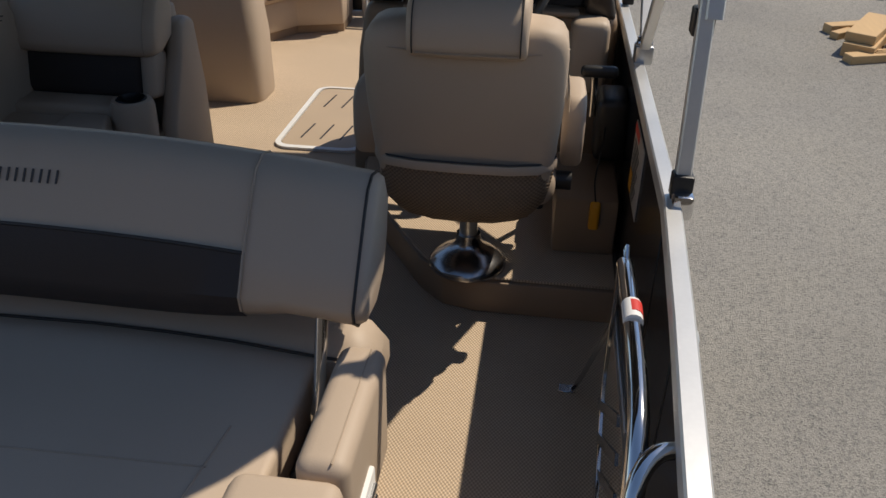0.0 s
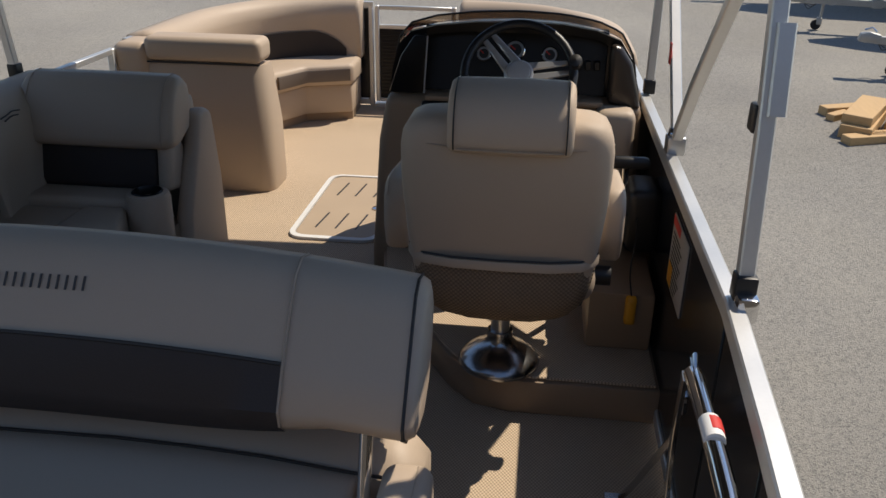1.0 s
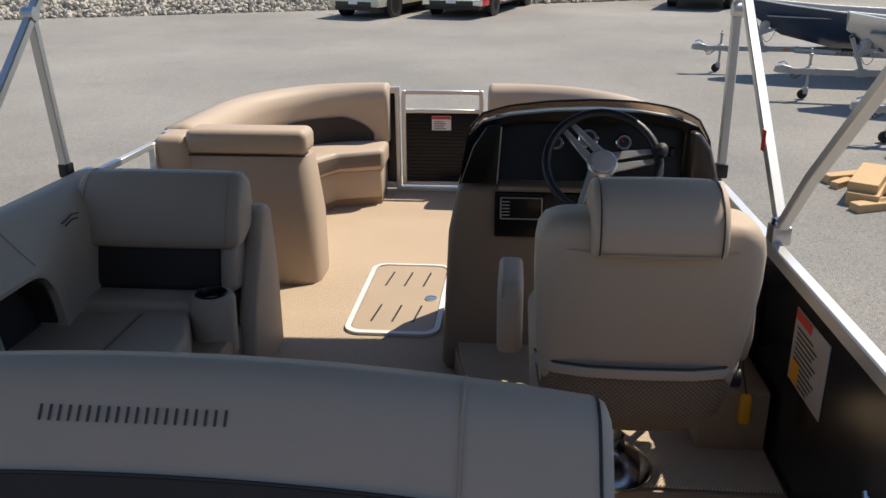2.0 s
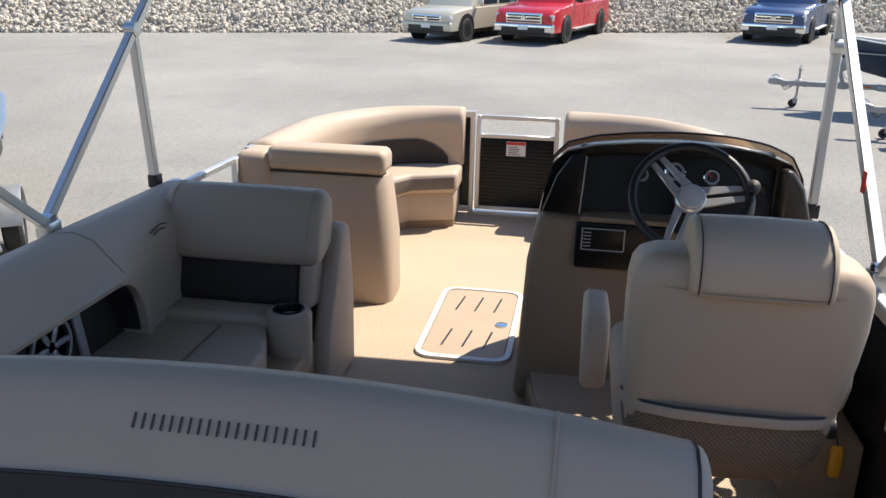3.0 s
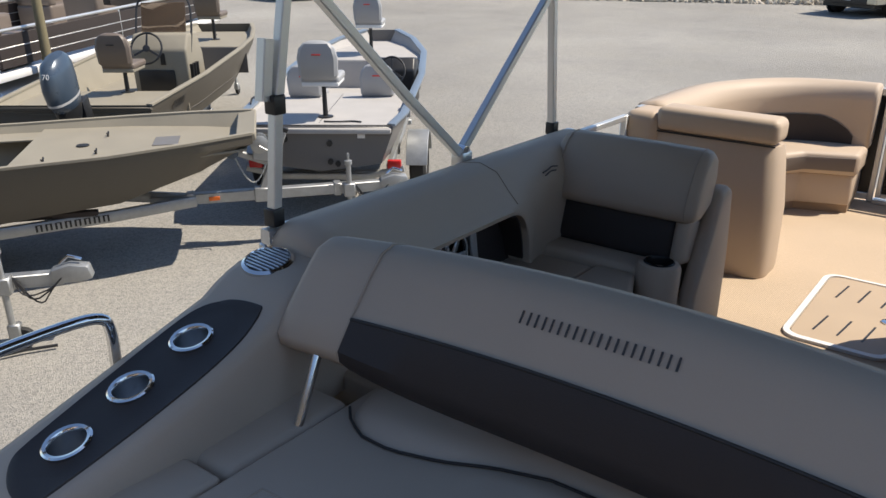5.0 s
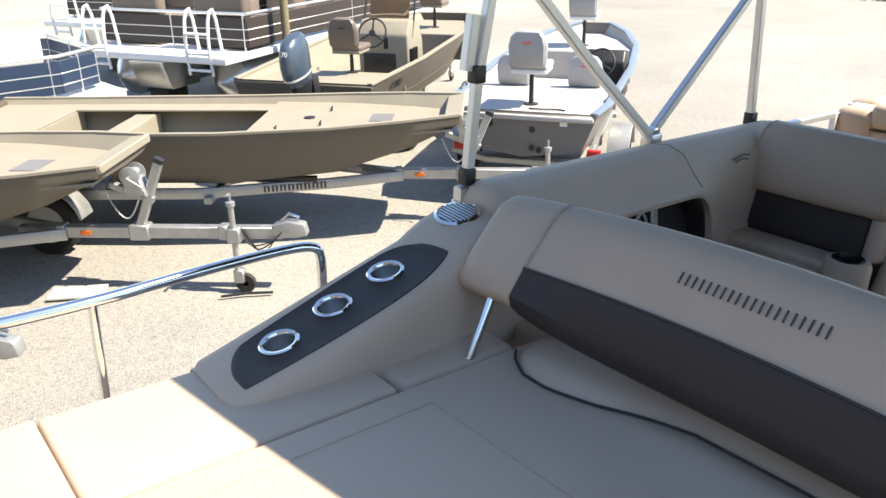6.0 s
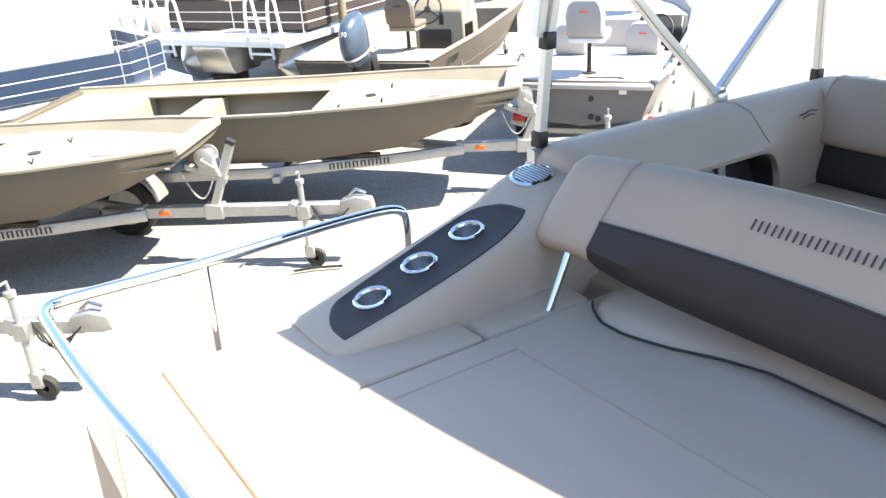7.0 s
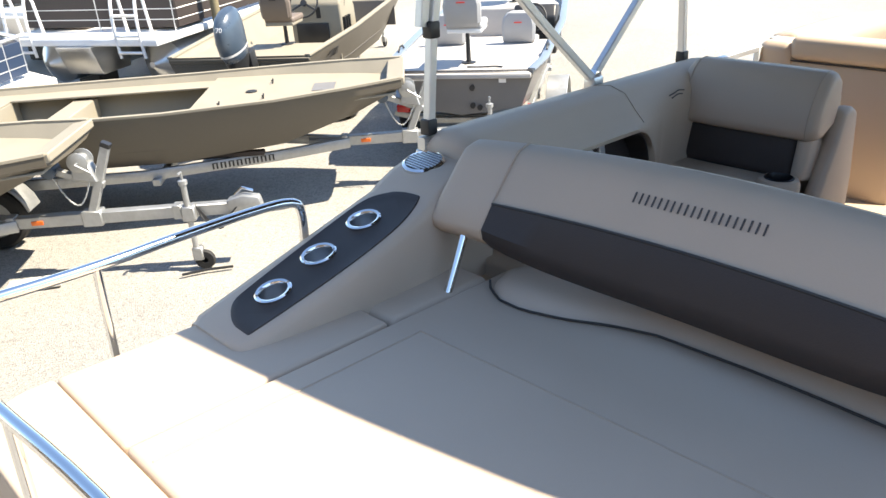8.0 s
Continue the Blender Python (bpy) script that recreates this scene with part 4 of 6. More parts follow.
# steering wheel
hub = Vector((0.704, 1.30, 0.787))
wm = Matrix.Translation(hub) @ Matrix.Rotation(radians(52), 4, "X")
n = 40
ring = [[wm @ Vector(((0.170 + 0.0145 * math.cos(a)) * math.cos(b), (0.170 + 0.0145 * math.cos(a)) * math.sin(b), 0.0145 * math.sin(a) + 0.012)) for a in [2 * math.pi * i / 10 for i in range(10)]] for b in [2 * math.pi * k / n for k in range(n + 1)]]
wheel = part("steering_wheel", loft(ring, caps=False), BLACK, console, "black rimmed steering wheel with three polished spokes")
for a in (10, 130, 250):
    sm = wm @ Matrix.Rotation(radians(a), 4, "Z")
    for s in (-1, 1):
        part("spoke", prism([(0.03, s * 0.006), (0.03, s * 0.034), (0.163, s * 0.024), (0.163, s * 0.008)], "z", 0.002, 0.012, 0.003, 1, m=sm), SATIN, wheel)
part("hub", lathe([(0.046, -0.004), (0.046, 0.012), (0.040, 0.018), (0.0, 0.022)], 28, wm), SATIN, wheel, "polished hub")
part("hub_cap", lathe([(0.036, 0.018), (0.034, 0.026), (0.0, 0.029)], 28, wm), SILVERFACE, wheel)
part("rim_knob", lathe([(0.0, 0.0), (0.02, 0.005), (0.023, 0.02), (0.02, 0.036), (0.0, 0.042)], 16, wm @ Matrix.Translation((0.172, 0.035, 0.01))), BLACK, wheel)
part("column", tube([hub, hub + Vector((0, 0.17, -0.13))], 0.03, 14), BLACK, console)

# ---- throttle on the starboard side ----
throttle = thing("throttle_control", "black side mount throttle control with chrome lever", "throttle", at=(1.13, 1.1, 0.3))
local(part("housing", rbox(1.05, 1.148, 1.0, 1.17, 0.33, 0.53, 0.025, 3), BLACK, throttle), throttle)
local(part("lever", tube([(1.04, 1.09, 0.45), (1.035, 1.05, 0.55), (1.03, 1.03, 0.60)], 0.011, 10), CHROME, throttle, "chrome lever"), throttle)
local(part("grip", rbox(0.99, 1.10, 1.01, 1.045, 0.59, 0.625, 0.014, 3), BLACK, throttle), throttle)
lan = thing("key_float", "yellow foam key float hanging on a cord", "key float", at=(1.06, 0.79, 0.24))
local(part("float", prism([(0.772, 0.215), (0.772, 0.29), (0.788, 0.305), (0.80, 0.29), (0.80, 0.215)], "x", 1.045, 1.075, 0.008, 3), YELLOW, lan), lan)
local(part("cord", tube([(1.06, 0.788, 0.30), (1.05, 0.82, 0.36), (1.07, 0.9, 0.42), (1.08, 1.02, 0.45)], 0.0025, 6, smooth=2), INK, lan), lan)

# ---- helm chair ----
chair = thing("helm_chair", "tan vinyl captain's chair on a steel pedestal", "chair", at=(0.705, 0.70, 0.118))
C = chair.location


def on_chair(name, bm, mat, parent=chair, label=""):
    ob = part(name, bm, mat, parent, label)
    if parent == chair:
        local(ob, chair)
    return ob


ped = on_chair("pedestal", lathe([(0.113, 0.0), (0.113, 0.008), (0.106, 0.018), (0.09, 0.032), (0.066, 0.048), (0.046, 0.062), (0.036, 0.078), (0.034, 0.10)], 36, Matrix.Translation((0.705, 0.70, 0.118))), STEEL, chair, "polished steel pedestal")
on_chair("column", lathe([(0.026, 0.07), (0.026, 0.262)], 20, Matrix.Translation((0.705, 0.70, 0.118))), ALU, chair)
on_chair("seat", rbox(0.485, 0.935, 0.50, 1.02, 0.40, 0.515, 0.05, 5), TAN, chair, "tan seat cushion")
on_chair("seat_plate", rbox(0.56, 0.86, 0.56, 0.92, 0.372, 0.41, 0.01, 2), BLACK, chair)


def chair_back(z):
    """Half width, rear face and depth of the leaning chair back at a height."""
    rows = ((0.41, 0.165, 0.478, 0.09), (0.43, 0.188, 0.462, 0.12), (0.50, 0.207, 0.441, 0.14), (0.60, 0.217, 0.415, 0.15), (0.70, 0.223, 0.389, 0.155), (0.77, 0.2255, 0.375, 0.155), (0.83, 0.225, 0.370, 0.155), (0.862, 0.220, 0.372, 0.15), (0.882, 0.208, 0.380, 0.135), (0.893, 0.190, 0.393, 0.11), (0.898, 0.165, 0.41, 0.08))
    return along_rows(rows, z)


def along_rows(rows, z):
    for a, b in zip(rows, rows[1:]):
        if a[0] <= z <= b[0]:
            u = (z - a[0]) / (b[0] - a[0])
            return [p + (q - p) * u for p, q in zip(a, b)][1:]
    return list(rows[-1])[1:]


CX0 = 0.710
back_rings = []
for z in (0.41, 0.43, 0.46, 0.50, 0.55, 0.60, 0.65, 0.70, 0.74, 0.77, 0.80, 0.83, 0.848, 0.862, 0.873, 0.882, 0.8885, 0.893, 0.898):
    hw, y0, th = chair_back(z)
    r, sec = 0.042, []
    for ax, ay, a in ((CX0 + hw - r, y0 + th - r * 0.7, 0), (CX0 - hw + r, y0 + th - r * 0.7, 90), (CX0 - hw + r, y0 + r * 0.7, 180), (CX0 + hw - r, y0 + r * 0.7, 270)):
        sec += [(px, ay + (py - ay) * 0.7 - (0.012 * (1 - ((px - CX0) / hw) ** 2) if py < ay else 0.0), z) for px, py in arc(ax, ay, r, a, a + 90, 6)]
    # a row of points across the slightly crowned rear face
    sec = sec[:21] + [(CX0 - hw + r + (2 * hw - 2 * r) * k / 6, y0 - 0.012 * (1 - ((-hw + r + (2 * hw - 2 * r) * k / 6) / hw) ** 2), z) for k in range(1, 6)] + sec[21:]
    back_rings.append(sec)
back = on_chair("backrest", loft(back_rings), TAN, chair, "tan padded chair back")
back.data.set_sharp_from_angle(angle=radians(75))
for s in (-1, 1):
    hw, y0, th = chair_back(0.842)
    part("shoulder_seam", tube([(CX0 + s * 0.10, y0 - 0.012, 0.838), (CX0 + s * (hw - 0.06), y0 - 0.006, 0.842), (CX0 + s * (hw - 0.012), y0 + 0.012, 0.842), (CX0 + s * (hw + 0.001), y0 + 0.05, 0.842)], 0.0022, 6, smooth=1), SEAM, back)
head_sec = [(0.40, 0.838), (0.352, 0.842), (0.330, 0.853), (0.324, 0.875), (0.328, 0.91), (0.345, 0.948), (0.378, 0.972), (0.425, 0.982), (0.475, 0.974), (0.515, 0.945), (0.535, 0.895), (0.525, 0.85), (0.48, 0.838)]
head_rings = []
for x, k in ((0.589, 0.80), (0.591, 0.90), (0.596, 0.955), (0.604, 0.985), (0.63, 1.0), (0.68, 1.012), (0.718, 1.016), (0.756, 1.012), (0.806, 1.0), (0.832, 0.985), (0.840, 0.955), (0.845, 0.90), (0.847, 0.80)):
    head_rings.append([(x, 0.43 + (y - 0.43) * k, 0.892 + (z - 0.905) * k) for y, z in head_sec])
head = on_chair("headrest", loft(head_rings), TAN, chair, "tan wrapped headrest")
head.data.set_sharp_from_angle(angle=radians(70))
for i in (3, -4):
    part("piping", tube([Vector(p) + Vector((0.0, -0.002, 0.002)) for p in head_rings[i][2:10]], 0.0016, 6, smooth=1), PIPING, head)
part("lower_seam", tube([(x, 0.322 + 0.004 * abs(x - 0.718) * 8, 0.845) for x in (0.61, 0.66, 0.718, 0.776, 0.828)], 0.0018, 6), SEAM, head)
pouch_rings = []
for z, hw, y0 in ((0.378, 0.125, 0.485), (0.384, 0.15, 0.462), (0.40, 0.172, 0.440), (0.44, 0.198, 0.420), (0.49, 0.210, 0.414), (0.53, 0.216, 0.414), (0.548, 0.218, 0.412)):
    pouch_rings.append([(CX0 - hw, y0 + 0.065, z), (CX0 - hw + 0.012, y0 + 0.035, z), (CX0 - hw + 0.04, y0 + 0.010, z), (CX0 - hw * 0.5, y0 - 0.006, z), (CX0, y0 - 0.010, z), (CX0 + hw * 0.5, y0 - 0.006, z), (CX0 + hw - 0.04, y0 + 0.010, z), (CX0 + hw - 0.012, y0 + 0.035, z), (CX0 + hw, y0 + 0.065, z)])
pouch = on_chair("pouch", loft(pouch_rings, caps=False, closed=False), MESH, chair, "brown mesh storage pouch")
part("pouch_hem", tube([(x, y - 0.003, 0.553) for x, y, z in pouch_rings[-1]], (0.004, 0.011), square=True), TAN, pouch)
part("pouch_seam", tube([(x, y - 0.004, 0.568) for x, y, z in pouch_rings[-1]], 0.0025, 6), PIPING, pouch)
for x0, x1 in ((0.405, 0.466), (0.940, 0.996)):
    arm = on_chair("armrest", prism([(0.615, 0.475), (0.585, 0.55), (0.59, 0.63), (0.615, 0.665), (0.66, 0.672), (0.84, 0.652), (0.87, 0.62), (0.85, 0.575), (0.70, 0.545), (0.64, 0.485)], "x", x0, x1, 0.018, 4), TAN, chair, "tan padded armrest")
    part("arm_seam", tube([(x0 + 0.012, 0.592, 0.636), (x0 + 0.012, 0.62, 0.669), (x0 + 0.012, 0.66, 0.6745), (x0 + 0.012, 0.83, 0.655)], 0.0016, 6), SEAM, arm)
on_chair("arm_hinge", lathe([(0.025, -0.02), (0.025, 0.02)], 16, Matrix.Translation((0.955, 0.60, 0.45)) @ Matrix.Rotation(radians(90), 4, "Y")), BLACK, chair)
on_chair("slide_lever", tube([(0.83, 0.62, 0.39), (0.885, 0.58, 0.39), (0.895, 0.555, 0.40)], 0.007, 8), CHROME, chair)
on_chair("lever_knob", lathe([(0.0, -0.014), (0.012, -0.01), (0.014, 0.0), (0.012, 0.01), (0.0, 0.014)], 12, Matrix.Translation((0.896, 0.55, 0.402))), BLACK, chair)

# ---- stowed boarding ladder along the starboard fence ----
ladder = thing("boarding_ladder", "polished steel boarding ladder stowed against the fence", "ladder")
rail_path = [(1.053, -0.06, 0.60), (1.053, -0.10, 0.605), (1.054, -0.40, 0.60), (1.047, -0.52, 0.56), (1.035, -0.60, 0.36), (1.03, -0.63, 0.15), (1.03, -0.64, 0.004)]
part("side_rail", tube(rail_path, 0.0155, 12, smooth=2), CHROME, ladder)
bar_path = [(1.05, -0.02, 0.57), (1.055, 0.015, 0.40), (1.05, -0.04, 0.28), (1.045, -0.19, 0.20), (1.04, -0.35, 0.10), (1.04, -0.45, 0.004)]
part("side_rail", tube(bar_path, (0.004, 0.013), square=True, smooth=1), CHROME, ladder, "flat polished steel rail")
part("end_eye", tube([(1.055, -0.045, 0.60), (1.055, -0.03, 0.615), (1.055, -0.045, 0.63), (1.055, -0.06, 0.615), (1.055, -0.045, 0.60)], 0.004, 6), CHROME, ladder)
tag = part("warning_tag", tube([(1.054, -0.20, 0.6085), (1.054, -0.25, 0.6079)], 0.0162, 14), PAPER, ladder, "white wrap tag with red print")
part("tag_mark", tube([(1.0555, -0.206, 0.6095), (1.0555, -0.236, 0.609)], 0.0158, 14), REDPRINT, tag)
for k in range(6):
    f = k / 5
    y, z = -0.05 - 0.30 * f, 0.27 - 0.17 * f
    part("rung_slat", tube([(1.046, y, z), (1.05, y - 0.24 + 0.08 * f, z + 0.17 - 0.05 * f)], (0.003, 0.010), square=True), STEEL, ladder)
part("stay_bar", tube([(1.055, 0.01, 0.42), (1.030, 0.22, 0.115), (1.020, 0.30, 0.006)], (0.002, 0.008), square=True), STEEL, ladder, "flat stay on the floor")
part("stay_foot", rbox(0.985, 1.028, 0.295, 0.325, 0.001, 0.006, 0.002, 1), STEEL, ladder)
part("stay_bar", tube([(1.09, 0.16, 0.46), (1.085, 0.10, 0.40), (1.06, 0.0, 0.52)], 0.007, 8, smooth=1), CHROME, ladder)
handle = thing("grab_handle", "polished steel grab handle on the fence", "handle", at=(1.09, -0.52, 0.6))
local(part("bar", tube([(1.10, -0.515, 0.60), (1.06, -0.53, 0.605), (1.032, -0.58, 0.58), (1.02, -0.66, 0.42), (1.02, -0.68, 0.004)], 0.0125, 12, smooth=2), CHROME, handle), handle)

# ---- bimini top ----
bimini = thing("bimini_top", "black canvas bimini top on square aluminium bows", "bimini top")
TOP = 1.52
for s in (-1, 1):
    x = s * 1.16
    my = 0.92 if s < 0 else 1.015  # where the bows are hinged
    part("rear_post", tube([(x, 0.075 if s < 0 else 0.12, 0.67), (x, 0.10 if s < 0 else 0.17, 0.95), (x * 1.0, 0.20 if s < 0 else 0.31, TOP)], 0.0145, square=True), RAIL, bimini, "square aluminium post")
    part("rear_sleeve", tube([(x + s * 0.012, (0.10 if s < 0 else 0.20) - 0.028, 0.98), (x + s * 0.012, (0.12 if s < 0 else 0.235) - 0.028, 1.13)], 0.016, square=True), RAIL, bimini)
    part("main_bow", tube([(x, my, 0.68), (x, 0.61, 0.93), (x, 0.25, 1.24), (x, 0.0, 1.46)] if s < 0 else [(x, my, 0.68), (x, 0.84, 0.87), (x, 0.64, 1.05), (x, 0.42, 1.25), (x, 0.26, 1.43)], 0.0145, square=True), RAIL, bimini, "square aluminium bow leg")
    part("front_bow", tube([(x, my - 0.005, 0.70), (x, 1.50 if s < 0 else 1.485, 1.23 if s < 0 else 1.14), (x, 1.76, 1.46 if s < 0 else 1.40), (x, 1.82, TOP)], 0.0145, square=True), RAIL, bimini, "square aluminium bow leg")
    part("front_post", tube([(x, 1.54 if s < 0 else 1.69, 0.67), (x, 1.48 if s < 0 else 1.72, 1.22 if s < 0 else 1.42)], 0.0145, square=True), RAIL, bimini, "square aluminium post")
    for y, z in ((0.075 if s < 0 else 0.12, 0.68), (1.54 if s < 0 else 1.69, 0.68), (0.10 if s < 0 else 0.20, 0.97)):
        part("clamp", rbox(x - 0.02, x + 0.02, y - 0.02, y + 0.02, z - 0.025, z + 0.025, 0.005, 2), BLACK, bimini, "black plastic clamp")
    part("mount", rbox(x - 0.026, x + 0.026, my - 0.03, my + 0.03, 0.645, 0.70, 0.008, 2), ALU, bimini)
    part("post_foot", rbox(x - 0.018, x + 0.022, (0.075 if s < 0 else 0.105) - 0.03, (0.075 if s < 0 else 0.105) + 0.03, 0.625 if s > 0 else 0.60, 0.675 if s > 0 else 0.64, 0.008, 2), CHROME, bimini)
    part("joint", lathe([(0.024, -0.02), (0.024, 0.02)], 16, Matrix.Translation((x, 1.48 if s < 0 else 1.70, 1.22)) @ Matrix.Rotation(radians(90), 4, "Y")), ALU, bimini)
    part("mount_knob", lathe([(0.0, -0.024), (0.02, -0.02), (0.024, 0.0), (0.02, 0.02), (0.0, 0.024)], 16, Matrix.Translation((x, my, 0.70)) @ Matrix.Rotation(radians(90), 4, "Y")), CHROME, bimini)
part("reflector", rbox(1.142, 1.1445, 1.185, 1.215, 0.86, 0.92, 0), REDPRINT, bimini, "red reflector strip")
rear = [(-1.22, -0.39), (-0.46, -0.27), (0.2, -0.17), (0.6, -0.10), (0.85, -0.04), (1.0, 0.03), (1.08, 0.11), (1.15, 0.22)]


def rear_edge(x):
    for a, b in zip(rear, rear[1:]):
        if a[0] <= x <= b[0]:
            return a[1] + (b[1] - a[1]) * (x - a[0]) / (b[0] - a[0])
    return rear[-1][1]


rings = []
for k in range(25):
    f = k / 24
    rings.append([(x, rear_edge(x) + (2.37 - rear_edge(x)) * f, TOP + 0.13 * (1 - (x / 1.22) ** 2) + (0.006 if abs(x) > 1.1 else 0.012) * math.cos(f * 25)) for x in [-1.22 + 2.37 * i / 40 for i in range(41)]])
top = loft(rings, caps=False, closed=False)
bmesh.ops.solidify(top, geom=top.faces, thickness=0.004)
part("canopy", top, CANVAS, bimini, "black canvas canopy")
for y in (0.2, 1.0, 1.85):
    part("bow", tube([(x, y, TOP - 0.02 + 0.13 * (1 - (x / 1.22) ** 2)) for x in [-1.16 + 2.32 * i / 16 for i in range(17)]], 0.013, 8), RAIL, bimini)

# ---- lot: boats on trailers to port ----
def stand(ob, x, y, heading, h=0.0):
    """Sets a thing on the lot at (x, y), its own +y turned to heading (degrees to the left of the bow), h above the asphalt."""
    ob.matrix_basis = Matrix.Translation((x, y, ground_z(x, y) + h)) @ Matrix.Rotation(math.atan(SLOPE), 4, "X") @ Matrix.Rotation(radians(heading), 4, "Z")
    return ob


def along(stations, f):
    """The station at f along a hull, between those given."""
    for a, b in zip(stations, stations[1:]):
        if a[0] <= f <= b[0]:
            u = (f - a[0]) / (b[0] - a[0])
            return [p + (q - p) * u for p, q in zip(a, b)]
    return list(stations[-1])


def hull(parent, stations, floor_z, skin, liner, rim, rim_r=0.022):
    """An open hull: stations of (y, half beam at the gunwale, half beam at the chine, gunwale z, chine z, keel z)."""
    fine = []
    for a, b in zip(stations, stations[1:]):
        fine += [[p + (q - p) * k / 4 for p, q in zip(a, b)] for k in range(4)]
    fine.append(list(stations[-1]))
    outer = [[(-t, y, zt), (-t * 0.985, y, zt - 0.08), (-c, y, zc), (-c * 0.5, y, (zc + zk) / 2), (0, y, zk), (c * 0.5, y, (zc + zk) / 2), (c, y, zc), (t * 0.985, y, zt - 0.08), (t, y, zt)] for y, t, c, zt, zc, zk in fine]
    bm = bmesh.new()
    loft(outer, bm, caps=False, closed=False)
    bm.faces.new([bm.verts.new(p) for p in outer[0]])
    bm.faces.new([bm.verts.new(p) for p in outer[-1]])
    part("hull_skin", bm, skin, parent)
    inner = [[(-t + 0.035, y, zt), (-w + 0.03, y, fz), (w - 0.03, y, fz), (t - 0.035, y, zt)] for y, t, c, zt, zc, zk in fine for fz in (max(floor_z, zc + 0.04),) for w in (c + (t - c) * (fz - zc) / (zt - zc),)]
    part("liner", loft(inner, caps=False, closed=False), liner, parent)
    for s in (-1, 1):
        part("gunwale", tube([(s * (t - 0.018), y, zt) for y, t, c, zt, zc, zk in fine], (rim_r, 0.012), square=True), rim, parent)
    y, t, c, zt, zc, zk = fine[0]
    part("transom_cap", rbox(-t, t, y - 0.01, y + 0.04, zt - 0.06, zt - 0.02, 0.008, 1), skin, parent)
    # strakes along the sides
    for s in (-1, 1):
        for f in (0.30, 0.62):
            part("strake", tube([(s * ((c + (t - c) * f) + 0.004), y, zc + (zt - zc) * f) for y, t, c, zt, zc, zk in fine], 0.008, 6), skin, parent)


JON = [(0.0, 0.72, 0.50, 1.0, 0.54, 0.52), (1.2, 0.76, 0.52, 1.0, 0.52, 0.50), (2.6, 0.76, 0.51, 1.01, 0.52, 0.50), (3.5, 0.70, 0.44, 1.04, 0.60, 0.58), (4.1, 0.58, 0.35, 1.07, 0.78, 0.76), (4.55, 0.44, 0.30, 1.09, 0.98, 0.97)]


def deck_plate(name, parent, stations, y0, y1, z, mat, inset=0.05, th=0.02):
    pts = []
    ys = [y0 + (y1 - y0) * k / 6 for k in range(7)]
    for y in ys:
        pts.append((along(stations, y)[1] - inset, y))
    for y in reversed(ys):
        pts.append((-along(stations, y)[1] + inset, y))
    return part(name, prism(pts, "z", z - th, z, 0.004, 1), mat, parent)


def jon_boat():
    b = thing("jon_boat", "flat-bottomed khaki aluminium jon boat on a trailer", "boat", "jon boats on trailers")
    hull(b, JON, 0.66, OLIVE, OLIVE_IN, OLIVE_IN)
    deck_plate("bow_deck", b, JON, 2.75, 4.5, 0.965, OLIVE_IN)
    part("bow_riser", rbox(-0.56, 0.56, 2.74, 2.76, 0.66, 0.945, 0.003, 1), OLIVE_IN, b)
    deck_plate("stern_deck", b, JON, 0.03, 0.85, 0.945, OLIVE_IN)
    part("stern_riser", rbox(-0.56, 0.56, 0.84, 0.86, 0.66, 0.925, 0.003, 1), OLIVE_IN, b)
    part("bench", rbox(-0.55, 0.55, 1.42, 1.62, 0.66, 0.90, 0.01, 1), OLIVE_IN, b, "khaki bench seat")
    part("hatch_panel", rbox(-0.14, 0.14, 3.75, 3.95, 0.964, 0.971, 0.002, 1), GREYHULL, b, "dark hatch panel")
    for x, y in ((0.28, 3.35), (-0.28, 3.35), (0.2, 4.2), (0.45, 3.0)):
        part("cleat", tube([(x - 0.035, y, 1.0), (x - 0.012, y, 0.98), (x, y, 0.965), (x + 0.012, y, 0.98), (x + 0.035, y, 1.0)], 0.007, 6), BLACK, b)
    part("bow_cap", prism([(4.42, 1.07), (4.58, 1.10), (4.58, 1.03), (4.42, 1.0)], "x", -0.43, 0.43, 0.01, 1), OLIVE_IN, b)
    part("seat_base", lathe([(0.05, 0.965), (0.05, 0.975), (0.0, 0.976)], 14, Matrix.Translation((0, 3.2, 0))), BLACK, b)
    for s in (-1, 1):
        plan = [(s * 0.43, 0.85), (s * 0.43, 2.76)] + [(s * (along(JON, y)[1] - 0.045), y) for y in (2.76, 2.2, 1.6, 1.2, 0.85)]
        part("side_deck", prism(plan, "z", 0.925, 0.943, 0.004, 1), OLIVE_IN, b)
    strokes(Matrix.Translation((0.668, 0.25, 0.82)) @ Matrix.Rotation(radians(90), 4, "Z") @ Matrix.Rotation(radians(119), 4, "X"), 3, 0.13, 0.045, INK, b)
    return b


def wheel(parent, x, y, r, w, rim=GALV):
    m = Matrix.Translation((x, y, r)) @ Matrix.Rotation(radians(90), 4, "Y")
    t = part("tyre", lathe([(r * 0.62, -w / 2), (r * 0.9, -w / 2), (r, -w * 0.35), (r, w * 0.35), (r * 0.9, w / 2), (r * 0.62, w / 2), (r * 0.6, 0), (r * 0.62, -w / 2)], 26, m), RUBBER, parent)
    part("rim", lathe([(r * 0.62, -w * 0.4), (r * 0.55, -w * 0.2), (r * 0.2, -w * 0.3), (0.0, -w * 0.32)], 20, m), rim, t)
    part("rim_face", lathe([(r * 0.62, w * 0.4), (r * 0.55, w * 0.25), (r * 0.2, w * 0.42), (0.0, w * 0.44)], 20, m), rim, t)


